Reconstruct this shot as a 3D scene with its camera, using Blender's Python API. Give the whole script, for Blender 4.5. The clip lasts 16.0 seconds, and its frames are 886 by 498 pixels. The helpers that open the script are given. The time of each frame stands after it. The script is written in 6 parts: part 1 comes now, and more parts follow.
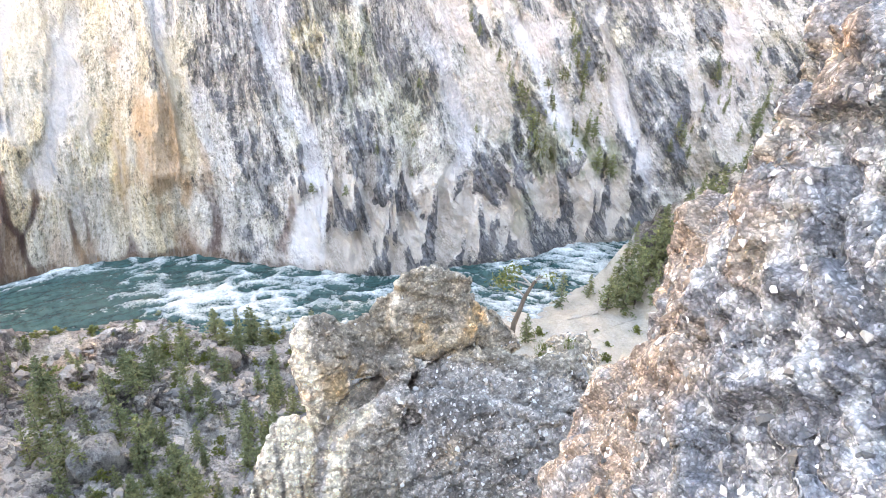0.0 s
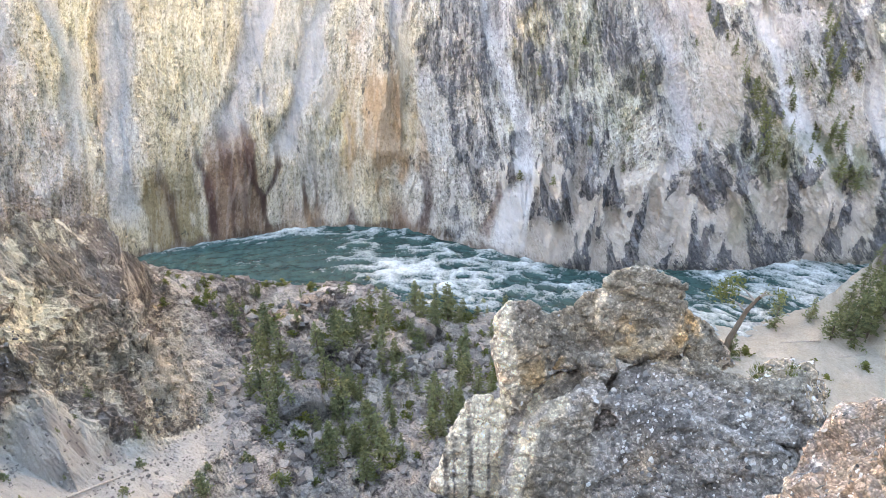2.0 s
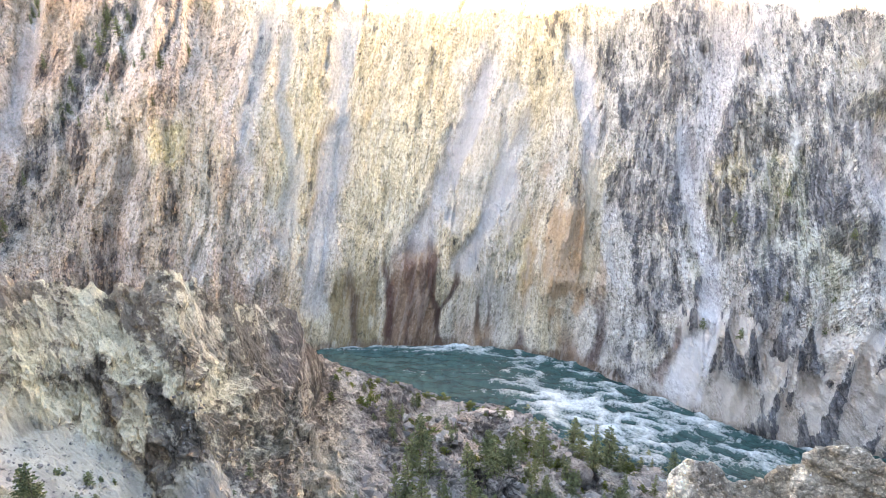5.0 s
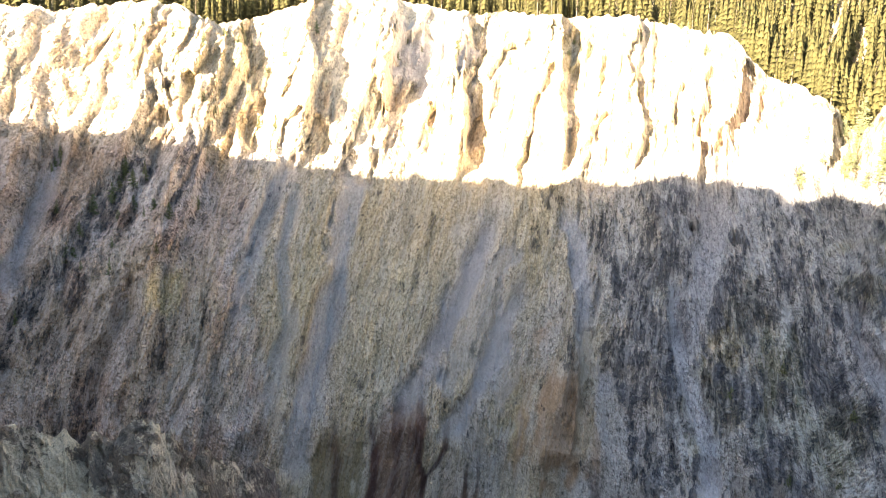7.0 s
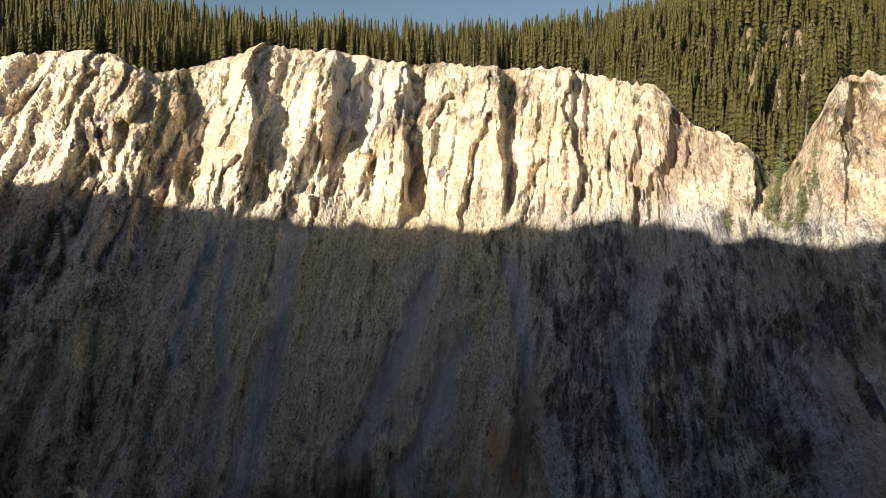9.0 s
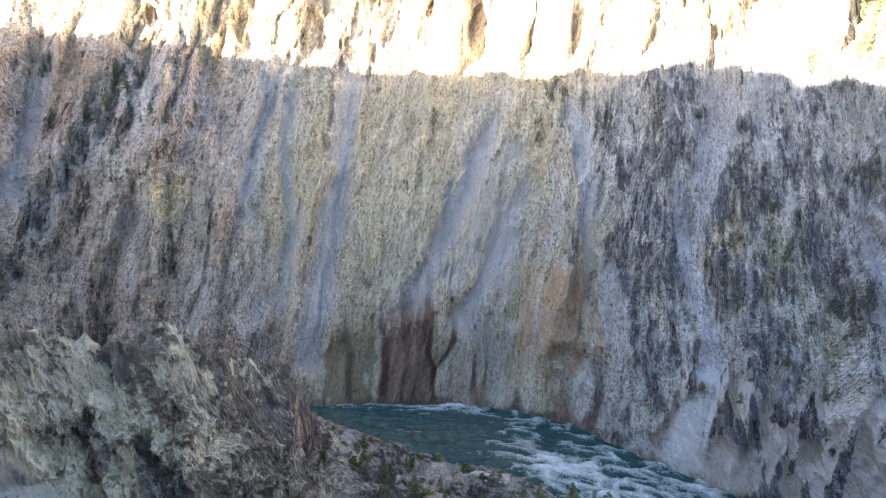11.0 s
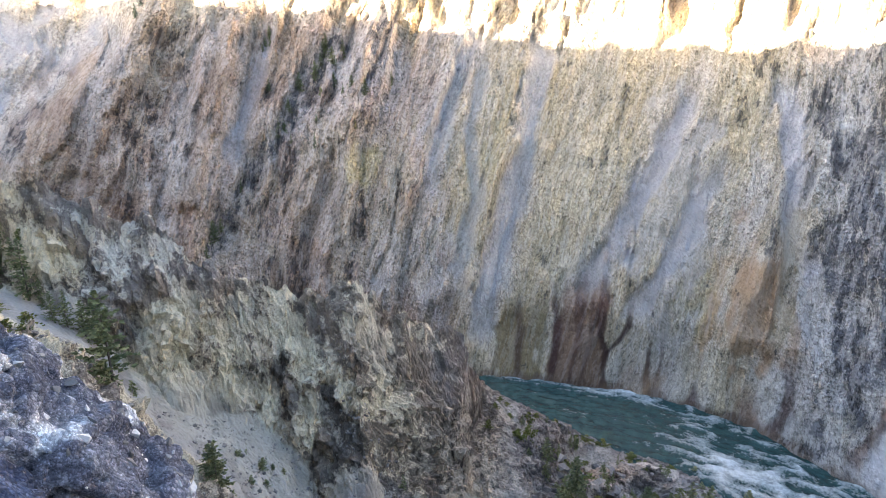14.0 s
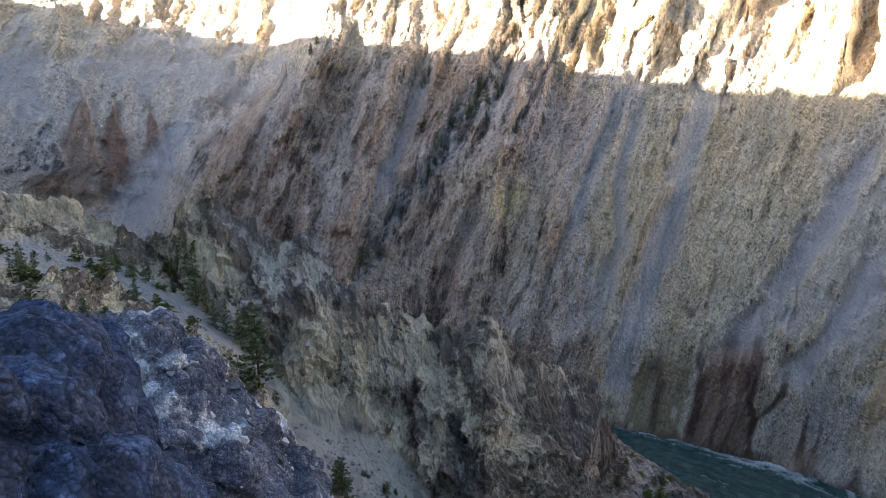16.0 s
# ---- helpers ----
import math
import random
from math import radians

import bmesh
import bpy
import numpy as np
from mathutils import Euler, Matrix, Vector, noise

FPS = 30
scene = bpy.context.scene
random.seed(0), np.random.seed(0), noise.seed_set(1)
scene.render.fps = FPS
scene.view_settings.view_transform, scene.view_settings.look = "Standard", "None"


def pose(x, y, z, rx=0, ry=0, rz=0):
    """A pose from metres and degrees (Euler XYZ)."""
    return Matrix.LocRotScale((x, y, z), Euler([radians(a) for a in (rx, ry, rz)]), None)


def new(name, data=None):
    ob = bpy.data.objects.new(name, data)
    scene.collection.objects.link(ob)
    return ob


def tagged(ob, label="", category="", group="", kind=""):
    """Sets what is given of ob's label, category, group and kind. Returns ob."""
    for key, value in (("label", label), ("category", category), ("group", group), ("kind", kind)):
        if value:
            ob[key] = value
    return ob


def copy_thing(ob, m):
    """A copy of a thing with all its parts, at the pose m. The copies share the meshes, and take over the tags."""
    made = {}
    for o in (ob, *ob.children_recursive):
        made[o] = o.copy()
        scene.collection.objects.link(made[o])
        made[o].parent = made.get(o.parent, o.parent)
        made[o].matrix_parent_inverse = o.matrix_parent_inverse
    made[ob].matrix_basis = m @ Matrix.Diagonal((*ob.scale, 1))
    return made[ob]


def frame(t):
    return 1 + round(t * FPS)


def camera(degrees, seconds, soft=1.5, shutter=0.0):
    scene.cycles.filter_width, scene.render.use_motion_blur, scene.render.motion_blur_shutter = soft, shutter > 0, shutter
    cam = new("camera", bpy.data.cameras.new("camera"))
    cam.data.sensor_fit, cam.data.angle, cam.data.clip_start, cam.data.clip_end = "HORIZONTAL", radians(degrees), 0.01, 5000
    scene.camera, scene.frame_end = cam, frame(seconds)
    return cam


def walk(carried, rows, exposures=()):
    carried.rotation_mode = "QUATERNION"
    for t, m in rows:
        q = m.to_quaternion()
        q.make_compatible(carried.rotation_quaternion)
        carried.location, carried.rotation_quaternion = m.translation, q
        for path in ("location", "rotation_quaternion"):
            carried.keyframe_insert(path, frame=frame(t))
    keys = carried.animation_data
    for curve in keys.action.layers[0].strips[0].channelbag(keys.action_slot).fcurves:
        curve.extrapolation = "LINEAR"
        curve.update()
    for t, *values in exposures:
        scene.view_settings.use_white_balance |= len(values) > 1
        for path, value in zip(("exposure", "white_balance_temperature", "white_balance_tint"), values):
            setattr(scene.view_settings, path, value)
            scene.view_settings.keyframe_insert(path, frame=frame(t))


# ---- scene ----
# The world's z is the height above the river; the visitor stands on a ledge about 100 m up and pans by hand.
cam = camera(66.5, 16.0, soft=0.8)
ARM = 0.6
ROWS = [
    (0.0, 0.0, -30.88, 2.38), (0.5, 4.17, -31.64, 0.89), (1.0, 8.09, -32.02, -0.34), (1.5, 13.98, -31.98, -1.27),
    (2.0, 19.66, -31.93, -1.39), (2.5, 24.09, -31.58, -1.85), (3.0, 27.55, -31.48, -2.44), (3.5, 32.07, -30.14, -2.73),
    (3.7, 33.64, -29.26, -2.25), (5.8, 35.05, -16.22, 0.79), (6.0, 34.46, -15.11, 1.09), (6.5, 35.22, -11.17, 1.51),
    (7.0, 35.18, -7.49, 2.18), (7.5, 33.01, -6.23, 1.74), (8.0, 29.95, -4.73, 1.51), (8.2, 29.92, -3.81, 1.57),
    (9.2, 30.6, -3.4, 1.5), (10.3, 34.6, -10.93, 1.0), (10.5, 35.36, -12.78, 0.3), (11.0, 35.34, -16.2, 0.43),
    (11.5, 36.2, -18.6, -0.25), (12.0, 37.38, -20.35, -1.02), (12.5, 41.39, -20.58, -1.29), (13.0, 44.97, -19.75, -0.76),
    (13.5, 48.05, -18.9, -0.17), (14.0, 50.98, -18.29, -0.15), (14.5, 53.86, -18.0, -0.12), (15.0, 56.78, -17.15, -0.15),
    (15.5, 59.63, -16.66, 0.41), (16.0, 63.29, -15.23, 0.93),
]


def held(yaw, pitch, roll):
    a = radians(yaw)
    return pose(-ARM * math.sin(a), ARM * math.cos(a), 100.0, 90 + pitch, 0, yaw) @ pose(0, 0, 0, 0, 0, roll)


EXPOSURES = [(0.0, 5.36, 8100, 17), (1.0, 5.15, 8000, 16), (2.0, 4.92, 8000, 16), (3.7, 4.95, 7750, 17), (5.8, 4.65, 7550, 17), (6.5, 4.1, 7200, 16), (7.0, 3.3, 7000, 15), (7.5, 1.6, 6900, 11), (8.2, 0.6, 6450, 10), (10.3, 2.35, 6400, 13), (11.0, 3.7, 6250, 14), (11.5, 4.05, 6500, 15), (12.0, 4.75, 6850, 16), (13.0, 4.6, 7000, 17), (14.0, 4.0, 6800, 16), (15.0, 2.92, 6450, 16), (16.0, 2.85, 6250, 15)]
walk(cam, [(t, held(a, b, c)) for t, a, b, c in ROWS], EXPOSURES)

# ---- light: a low sun from behind the near rim, and the open sky ----
SUN_AZ, SUN_EL = 172.0, 13.5
world = bpy.data.worlds.new("sky")
scene.world = world
world.use_nodes = True
wn = world.node_tree.nodes
sky = wn.new("ShaderNodeTexSky")
sky.sky_type, sky.sun_disc = "NISHITA", False
sky.sun_elevation, sky.sun_rotation = radians(SUN_EL), radians(-SUN_AZ)
world.node_tree.links.new(sky.outputs[0], wn["Background"].inputs[0])
wn["Background"].inputs[1].default_value = 0.055
sun_dir = Vector((-math.sin(radians(SUN_AZ)) * math.cos(radians(SUN_EL)), math.cos(radians(SUN_AZ)) * math.cos(radians(SUN_EL)), math.sin(radians(SUN_EL))))
sun_data = bpy.data.lights.new("sun", "SUN")
sun_data.energy, sun_data.angle, sun_data.color = 5.0, radians(0.55), (1.0, 0.85, 0.66)
sun = new("sun", sun_data)
sun.matrix_world = Matrix.Translation((0, -200, 300)) @ sun_dir.to_track_quat("Z", "Y").to_matrix().to_4x4()


# ---- noise on arrays ----
def lattice(ix, iy, iz, seed):
    h = (ix.astype(np.int64) * 374761393 + iy.astype(np.int64) * 668265263 + iz.astype(np.int64) * 2147483647 + seed * 974711) & 0x7FFFFFFF
    h = ((h ^ (h >> 13)) * 1274126177) & 0x7FFFFFFF
    h = ((h ^ (h >> 15)) * 1103515245) & 0x7FFFFFFF
    return ((h ^ (h >> 16)) & 0xFFFF) / 32767.5 - 1.0


def value_noise(x, y, z, seed=0):
    if np.ndim(z) == 0:
        x, y = np.broadcast_arrays(np.asarray(x, float), np.asarray(y, float))
        fx, fy = np.floor(x), np.floor(y)
        tx, ty = x - fx, y - fy
        tx, ty = tx * tx * (3 - 2 * tx), ty * ty * (3 - 2 * ty)
        k = np.float64(math.floor(z * 7))
        a, b = lattice(fx, fy, k, seed), lattice(fx + 1, fy, k, seed)
        c, d = lattice(fx, fy + 1, k, seed), lattice(fx + 1, fy + 1, k, seed)
        return (a + (b - a) * tx) * (1 - ty) + (c + (d - c) * tx) * ty
    x, y, z = np.broadcast_arrays(np.asarray(x, float), np.asarray(y, float), np.asarray(z, float))
    fx, fy, fz = np.floor(x), np.floor(y), np.floor(z)
    tx, ty, tz = x - fx, y - fy, z - fz
    tx, ty, tz = tx * tx * (3 - 2 * tx), ty * ty * (3 - 2 * ty), tz * tz * (3 - 2 * tz)
    out = 0.0
    for i in (0, 1):
        for j in (0, 1):
            for k in (0, 1):
                w = (tx if i else 1 - tx) * (ty if j else 1 - ty) * (tz if k else 1 - tz)
                out = out + w * lattice(fx + i, fy + j, fz + k, seed)
    return out


def fbm(x, y, z, octaves=4, seed=0, ridged=False):
    out, amp, total = 0.0, 1.0, 0.0
    for o in range(octaves):
        n = value_noise(x * 2 ** o + 17.3 * o, y * 2 ** o, z * 2 ** o - 9.1 * o, seed + o)
        out = out + amp * (1 - 2 * np.abs(n) if ridged else n)
        total += amp
        amp *= 0.5
    return out / total


def worley(x, y, z, seed=0, deep=(-1, 0, 1)):
    """Nearest and second nearest cell distance and a random number for each cell."""
    fx, fy, fz = np.floor(x), np.floor(y), np.floor(z)
    f1, f2, cell = np.full(x.shape, 9.0), np.full(x.shape, 9.0), np.zeros(x.shape)
    for i in (-1, 0, 1):
        for j in (-1, 0, 1):
            for k in deep:
                ax, ay, az = fx + i, fy + j, fz + k
                h = lattice(ax, ay, az, seed)
                px, py, pz = ax + 0.5 + 0.45 * h, ay + 0.5 + 0.45 * lattice(ax, ay, az, seed + 1), az + 0.5 + 0.45 * lattice(ax, ay, az, seed + 2)
                d = np.sqrt((x - px) ** 2 + (y - py) ** 2 + (z - pz) ** 2)
                near = d < f1
                f2 = np.where(near, f1, np.minimum(f2, d))
                cell = np.where(near, lattice(ax, ay, az, seed + 3), cell)
                f1 = np.where(near, d, f1)
    return f1, f2, cell


def smooth(a, b, x):
    t = np.clip((x - a) / (b - a), 0, 1)
    return t * t * (3 - 2 * t)


def polar(az, r, z):
    return Vector((-r * math.sin(radians(az)), r * math.cos(radians(az)), z))


# ---- meshes ----
def grid_mesh(name, P, colors=None, extra=None, faceted=False, fall=None):
    rows, cols = P.shape[:2]
    n = rows * cols
    idx = np.arange(n).reshape(rows, cols)
    quads = np.stack([idx[:-1, :-1], idx[:-1, 1:], idx[1:, 1:], idx[1:, :-1]], -1).reshape(-1, 4)
    me = fast_mesh(name, P.reshape(-1, 3), quads, None if colors is None else colors.reshape(n, -1), extra)
    if fall is not None:
        at = me.attributes.new("fall", "FLOAT_VECTOR", "POINT")
        at.data.foreach_set("vector", np.ascontiguousarray(fall, dtype=np.float32).ravel())
    if faceted:
        me.polygons.foreach_set("use_smooth", np.zeros(len(quads), dtype=bool))
    return me


def fast_mesh(name, verts, faces, colors=None, extra=None):
    me = bpy.data.meshes.new(name)
    k = faces.shape[1]
    me.vertices.add(len(verts))
    me.vertices.foreach_set("co", np.ascontiguousarray(verts, dtype=np.float32).ravel())
    me.loops.add(faces.size)
    me.loops.foreach_set("vertex_index", np.ascontiguousarray(faces, dtype=np.int32).ravel())
    me.polygons.add(len(faces))
    me.polygons.foreach_set("loop_start", np.arange(0, faces.size, k, dtype=np.int32))
    me.polygons.foreach_set("use_smooth", np.ones(len(faces), dtype=bool))
    me.update(calc_edges=True)
    if colors is not None:
        at = me.attributes.new("rock", "FLOAT_COLOR", "POINT")
        c = np.ones((len(verts), 4), dtype=np.float32)
        c[:, :colors.shape[1]] = colors
        at.data.foreach_set("color", c.ravel())
    if extra is not None:
        at = me.attributes.new("mask", "FLOAT", "POINT")
        at.data.foreach_set("value", np.ascontiguousarray(extra, dtype=np.float32).ravel())
    return me


def part(name, bm, material, parent, label=""):
    me = bpy.data.meshes.new(name)
    bm.to_mesh(me)
    bm.free()
    return part_mesh(name, me, material, parent, label)


def part_mesh(name, me, material, parent, label=""):
    if material is not None and not me.materials:
        me.materials.append(material)
    ob = new(name, me)
    ob.parent = parent
    if label:
        tagged(ob, label)
    return ob


# ---- materials ----
def base_material(name, rough=0.9):
    m = bpy.data.materials.new(name)
    m.use_nodes = True
    nt = m.node_tree
    b = nt.nodes["Principled BSDF"]
    b.inputs["Roughness"].default_value = rough
    b.inputs["Specular IOR Level"].default_value = 0.25
    return m, nt, b


def node(nt, kind, **inputs):
    n = nt.nodes.new("ShaderNode" + kind)
    for key, value in inputs.items():
        n.inputs[key.replace("_", " ")].default_value = value
    return n


def noise_node(nt, scale, detail=6.0, rough=0.6, vec=None, stretch=None):
    n = node(nt, "TexNoise", Scale=scale, Detail=detail, Roughness=rough)
    if vec is None:
        geo = nt.nodes.new("ShaderNodeNewGeometry")
        vec = geo.outputs["Position"]
    if stretch:
        mp = nt.nodes.new("ShaderNodeMapping")
        mp.inputs["Scale"].default_value = stretch
        nt.links.new(vec, mp.inputs["Vector"])
        vec = mp.outputs[0]
    nt.links.new(vec, n.inputs["Vector"])
    return n


def ramp(nt, src, stops):
    r = nt.nodes.new("ShaderNodeValToRGB")
    while len(r.color_ramp.elements) < len(stops):
        r.color_ramp.elements.new(0.5)
    for e, (p, c) in zip(r.color_ramp.elements, stops):
        e.position, e.color = p, (*c, 1) if len(c) == 3 else c
    nt.links.new(src, r.inputs[0])
    return r.outputs[0]


def mix(nt, fac, a, b, kind="MIX"):
    m = nt.nodes.new("ShaderNodeMix")
    m.data_type, m.blend_type = "RGBA", kind
    for sock, v in ((m.inputs[0], fac), (m.inputs[6], a), (m.inputs[7], b)):
        if isinstance(v, (int, float)):
            sock.default_value = v
        elif isinstance(v, tuple):
            sock.default_value = (*v, 1)
        else:
            nt.links.new(v, sock)
    return m.outputs[2]


def bump(nt, b, height, strength, distance):
    bp = nt.nodes.new("ShaderNodeBump")
    bp.inputs["Strength"].default_value, bp.inputs["Distance"].default_value = strength, distance
    nt.links.new(height, bp.inputs["Height"])
    nt.links.new(bp.outputs[0], b.inputs["Normal"])


def craggy_material(name, coarse, fine, strand, dark, relief, along=None, speck=0.5, dust=(0.60, 0.58, 0.55)):
    """Broken rock: broad colours in 'rock', whose alpha says how much of it is dark outcrop; 'mask' is the roughness and 'fall' the way down the slope."""
    m, nt, b = base_material(name, 0.93)
    at, mk = nt.nodes.new("ShaderNodeAttribute"), nt.nodes.new("ShaderNodeAttribute")
    at.attribute_name, mk.attribute_name = "rock", "mask"
    vec = None
    if along:
        fl = nt.nodes.new("ShaderNodeAttribute")
        fl.attribute_name = along
        vec = fl.outputs["Vector"]

    def calc(op, x, y, z=None):
        n = nt.nodes.new("ShaderNodeMath")
        n.operation = op
        for i, v in enumerate((x, y) if z is None else (x, y, z)):
            if isinstance(v, (int, float)):
                n.inputs[i].default_value = v
            else:
                nt.links.new(v, n.inputs[i])
        return n.outputs[0]

    def step(src, lo, hi, low=0.0, high=1.0):
        n = nt.nodes.new("ShaderNodeMapRange")
        n.interpolation_type = "SMOOTHSTEP"
        for i, v in ((1, lo), (2, hi), (3, low), (4, high)):
            n.inputs[i].default_value = v
        nt.links.new(src, n.inputs[0])
        return n.outputs[0]

    n1 = noise_node(nt, 1.0, 7, 0.68, vec, coarse).outputs["Fac"]
    n2 = noise_node(nt, 1.0, 5, 0.7, vec, fine).outputs["Fac"]
    n3 = noise_node(nt, 1.0, 5, 0.62, vec, strand).outputs["Fac"]
    n4 = noise_node(nt, 1.0, 4, 0.7, vec, tuple(3.1 * v for v in fine)).outputs["Fac"]
    rock = calc("MULTIPLY_ADD", n1, 0.56, calc("MULTIPLY", n2, 0.44))
    out = step(calc("MULTIPLY_ADD", at.outputs["Alpha"], 0.42, rock), 0.69, 0.73)
    grain = mix(nt, 1.0, ramp(nt, n2, [(0.33, (1 - speck,) * 3), (0.47, (0.97,) * 3), (0.56, (1.04,) * 3), (0.68, (1 + 0.7 * speck,) * 3)]), ramp(nt, n4, [(0.32, (1 - 0.8 * speck,) * 3), (0.5, (1.0,) * 3), (0.68, (1 + 0.6 * speck,) * 3)]), "MULTIPLY")
    soft = step(mk.outputs["Fac"], 0.0, 1.0, 0.12, 1.0)
    grain = mix(nt, soft, (1.0, 1.0, 1.0), grain)
    c = mix(nt, 1.0, at.outputs["Color"], grain, "MULTIPLY")
    veil = calc("MULTIPLY", step(calc("MULTIPLY_ADD", n2, 0.45, n3), 0.70, 0.80), calc("MULTIPLY", mk.outputs["Fac"], 0.42))
    pale = mix(nt, 0.5, mix(nt, 1.0, at.outputs["Color"], (1.4, 1.38, 1.36), "MULTIPLY"), dust)
    shade = mix(nt, calc("MULTIPLY", veil, 0.45), mix(nt, 1.0, c, dark, "MULTIPLY"), pale)
    c = mix(nt, veil, c, pale)
    c = mix(nt, out, c, shade)
    nt.links.new(c, b.inputs["Base Color"])
    high = calc("MULTIPLY", calc("ADD", calc("MULTIPLY_ADD", out, 0.25, n1), calc("MULTIPLY", n2, 0.8)), soft)
    bump(nt, b, high, 1.0, relief)
    return m


MAT_WALL = craggy_material("canyon_rock", (0.5, 0.19, 0.45), (1.5, 0.8, 1.4), (0.75, 0.055, 0.7), (0.30, 0.315, 0.36), 1.0, "fall", 0.62, (0.64, 0.65, 0.66))
MAT_BANK = craggy_material("bank_rock_and_scree", (0.62, 0.62, 0.5), (2.3, 2.3, 1.8), (0.45, 0.45, 0.3), (0.34, 0.315, 0.325), 0.6, None, 0.62)


def pebbly_material(name, s1, s2, k1, k2, deep, joint=0.8):
    """Tuff full of pebbles: broad colours from 'rock', pebbles of two sizes, each of its own tone and standing proud."""
    m, nt, b = base_material(name, 0.9)
    at = nt.nodes.new("ShaderNodeAttribute")
    at.attribute_name = "rock"
    geo = nt.nodes.new("ShaderNodeNewGeometry")
    wob = noise_node(nt, 9.0, 4, 0.6)
    mv = nt.nodes.new("ShaderNodeMix")
    mv.data_type, mv.blend_type = "RGBA", "ADD"
    mv.inputs[0].default_value = 0.05 if joint > 0.5 else 0.13
    nt.links.new(geo.outputs["Position"], mv.inputs[6])
    nt.links.new(wob.outputs["Color"], mv.inputs[7])
    c = at.outputs["Color"]
    heights = []
    for scale, k, stops in ((s1, k1, [(0.0, (0.6,) * 3), (0.45, (0.95,) * 3), (0.82, (1.1, 1.09, 1.08)), (0.9, (1.6,) * 3), (1.0, (1.8,) * 3)]),
                            (s2, k2, [(0.0, (0.55,) * 3), (0.45, (0.95,) * 3), (0.75, (1.1,) * 3), (0.84, (1.75,) * 3), (1.0, (2.0,) * 3)])):
        v = nt.nodes.new("ShaderNodeTexVoronoi")
        v.inputs["Scale"].default_value = scale
        nt.links.new(mv.outputs[2], v.inputs["Vector"])
        sep = nt.nodes.new("ShaderNodeSeparateColor")
        nt.links.new(v.outputs["Color"], sep.inputs[0])
        c = mix(nt, k, c, ramp(nt, sep.outputs[0], stops), "MULTIPLY")
        c = mix(nt, joint, c, ramp(nt, v.outputs["Distance"], [(0.3, (1.06,) * 3), (0.7, (0.68,) * 3)]), "MULTIPLY")
        heights.append(v.outputs["Distance"])
    n2 = noise_node(nt, 60.0, 4, 0.7)
    c = mix(nt, 0.7, c, ramp(nt, n2.outputs["Fac"], [(0.3, (0.78,) * 3), (0.7, (1.2,) * 3)]), "MULTIPLY")
    nt.links.new(c, b.inputs["Base Color"])
    add = nt.nodes.new("ShaderNodeMath")
    add.operation = "MULTIPLY_ADD"
    add.inputs[1].default_value = -0.4
    nt.links.new(heights[1], add.inputs[0])
    inv = nt.nodes.new("ShaderNodeMath")
    inv.operation, inv.inputs[0].default_value = "SUBTRACT", 1.0
    nt.links.new(heights[0], inv.inputs[1])
    nt.links.new(inv.outputs[0], add.inputs[2])
    bump(nt, b, add.outputs[0], 1.0, deep)
    return m


MAT_CRAG = pebbly_material("pebbly_tuff", 24.0, 62.0, 0.6, 0.6, 0.025, 0.6)
MAT_TUFF = pebbly_material("weathered_tuff", 12.0, 30.0, 0.55, 0.55, 0.045, 0.5)


def leaf_material(name, a, b_, lo=(0.045, 0.065, 0.02), hi=(0.13, 0.135, 0.035)):
    m, nt, b = base_material(name, 0.75)
    info = nt.nodes.new("ShaderNodeObjectInfo")
    geo = nt.nodes.new("ShaderNodeNewGeometry")
    n = noise_node(nt, 0.6, 3)
    c = ramp(nt, geo.outputs["Random Per Island"], [(0.0, a), (1.0, b_)])
    c = mix(nt, 0.35, c, ramp(nt, info.outputs["Random"], [(0, lo), (1, hi)]))
    nt.links.new(c, b.inputs["Base Color"])
    return m


MAT_NEEDLE = leaf_material("pine_needles", (0.018, 0.022, 0.009), (0.085, 0.078, 0.03), (0.035, 0.045, 0.017), (0.12, 0.11, 0.035))
MAT_PINE = leaf_material("bank_pine_needles", (0.09, 0.118, 0.065), (0.34, 0.36, 0.185), (0.11, 0.142, 0.07), (0.27, 0.295, 0.13))
MAT_LEAF = leaf_material("shrub_leaves", (0.10, 0.12, 0.03), (0.30, 0.31, 0.09))


def bark_material():
    m, nt, b = base_material("bark", 0.9)
    n = noise_node(nt, 5.0, 6, 0.7, stretch=(1, 1, 0.2))
    nt.links.new(ramp(nt, n.outputs["Fac"], [(0.3, (0.09, 0.07, 0.055)), (0.7, (0.26, 0.22, 0.18))]), b.inputs["Base Color"])
    bump(nt, b, n.outputs["Fac"], 0.6, 0.03)
    return m


MAT_BARK = bark_material()


def deadwood_material():
    m, nt, b = base_material("bleached_wood", 0.8)
    n = noise_node(nt, 3.0, 6, 0.7)
    nt.links.new(ramp(nt, n.outputs["Fac"], [(0.3, (0.3, 0.27, 0.24)), (0.7, (0.55, 0.52, 0.47))]), b.inputs["Base Color"])
    return m


MAT_DEAD = deadwood_material()


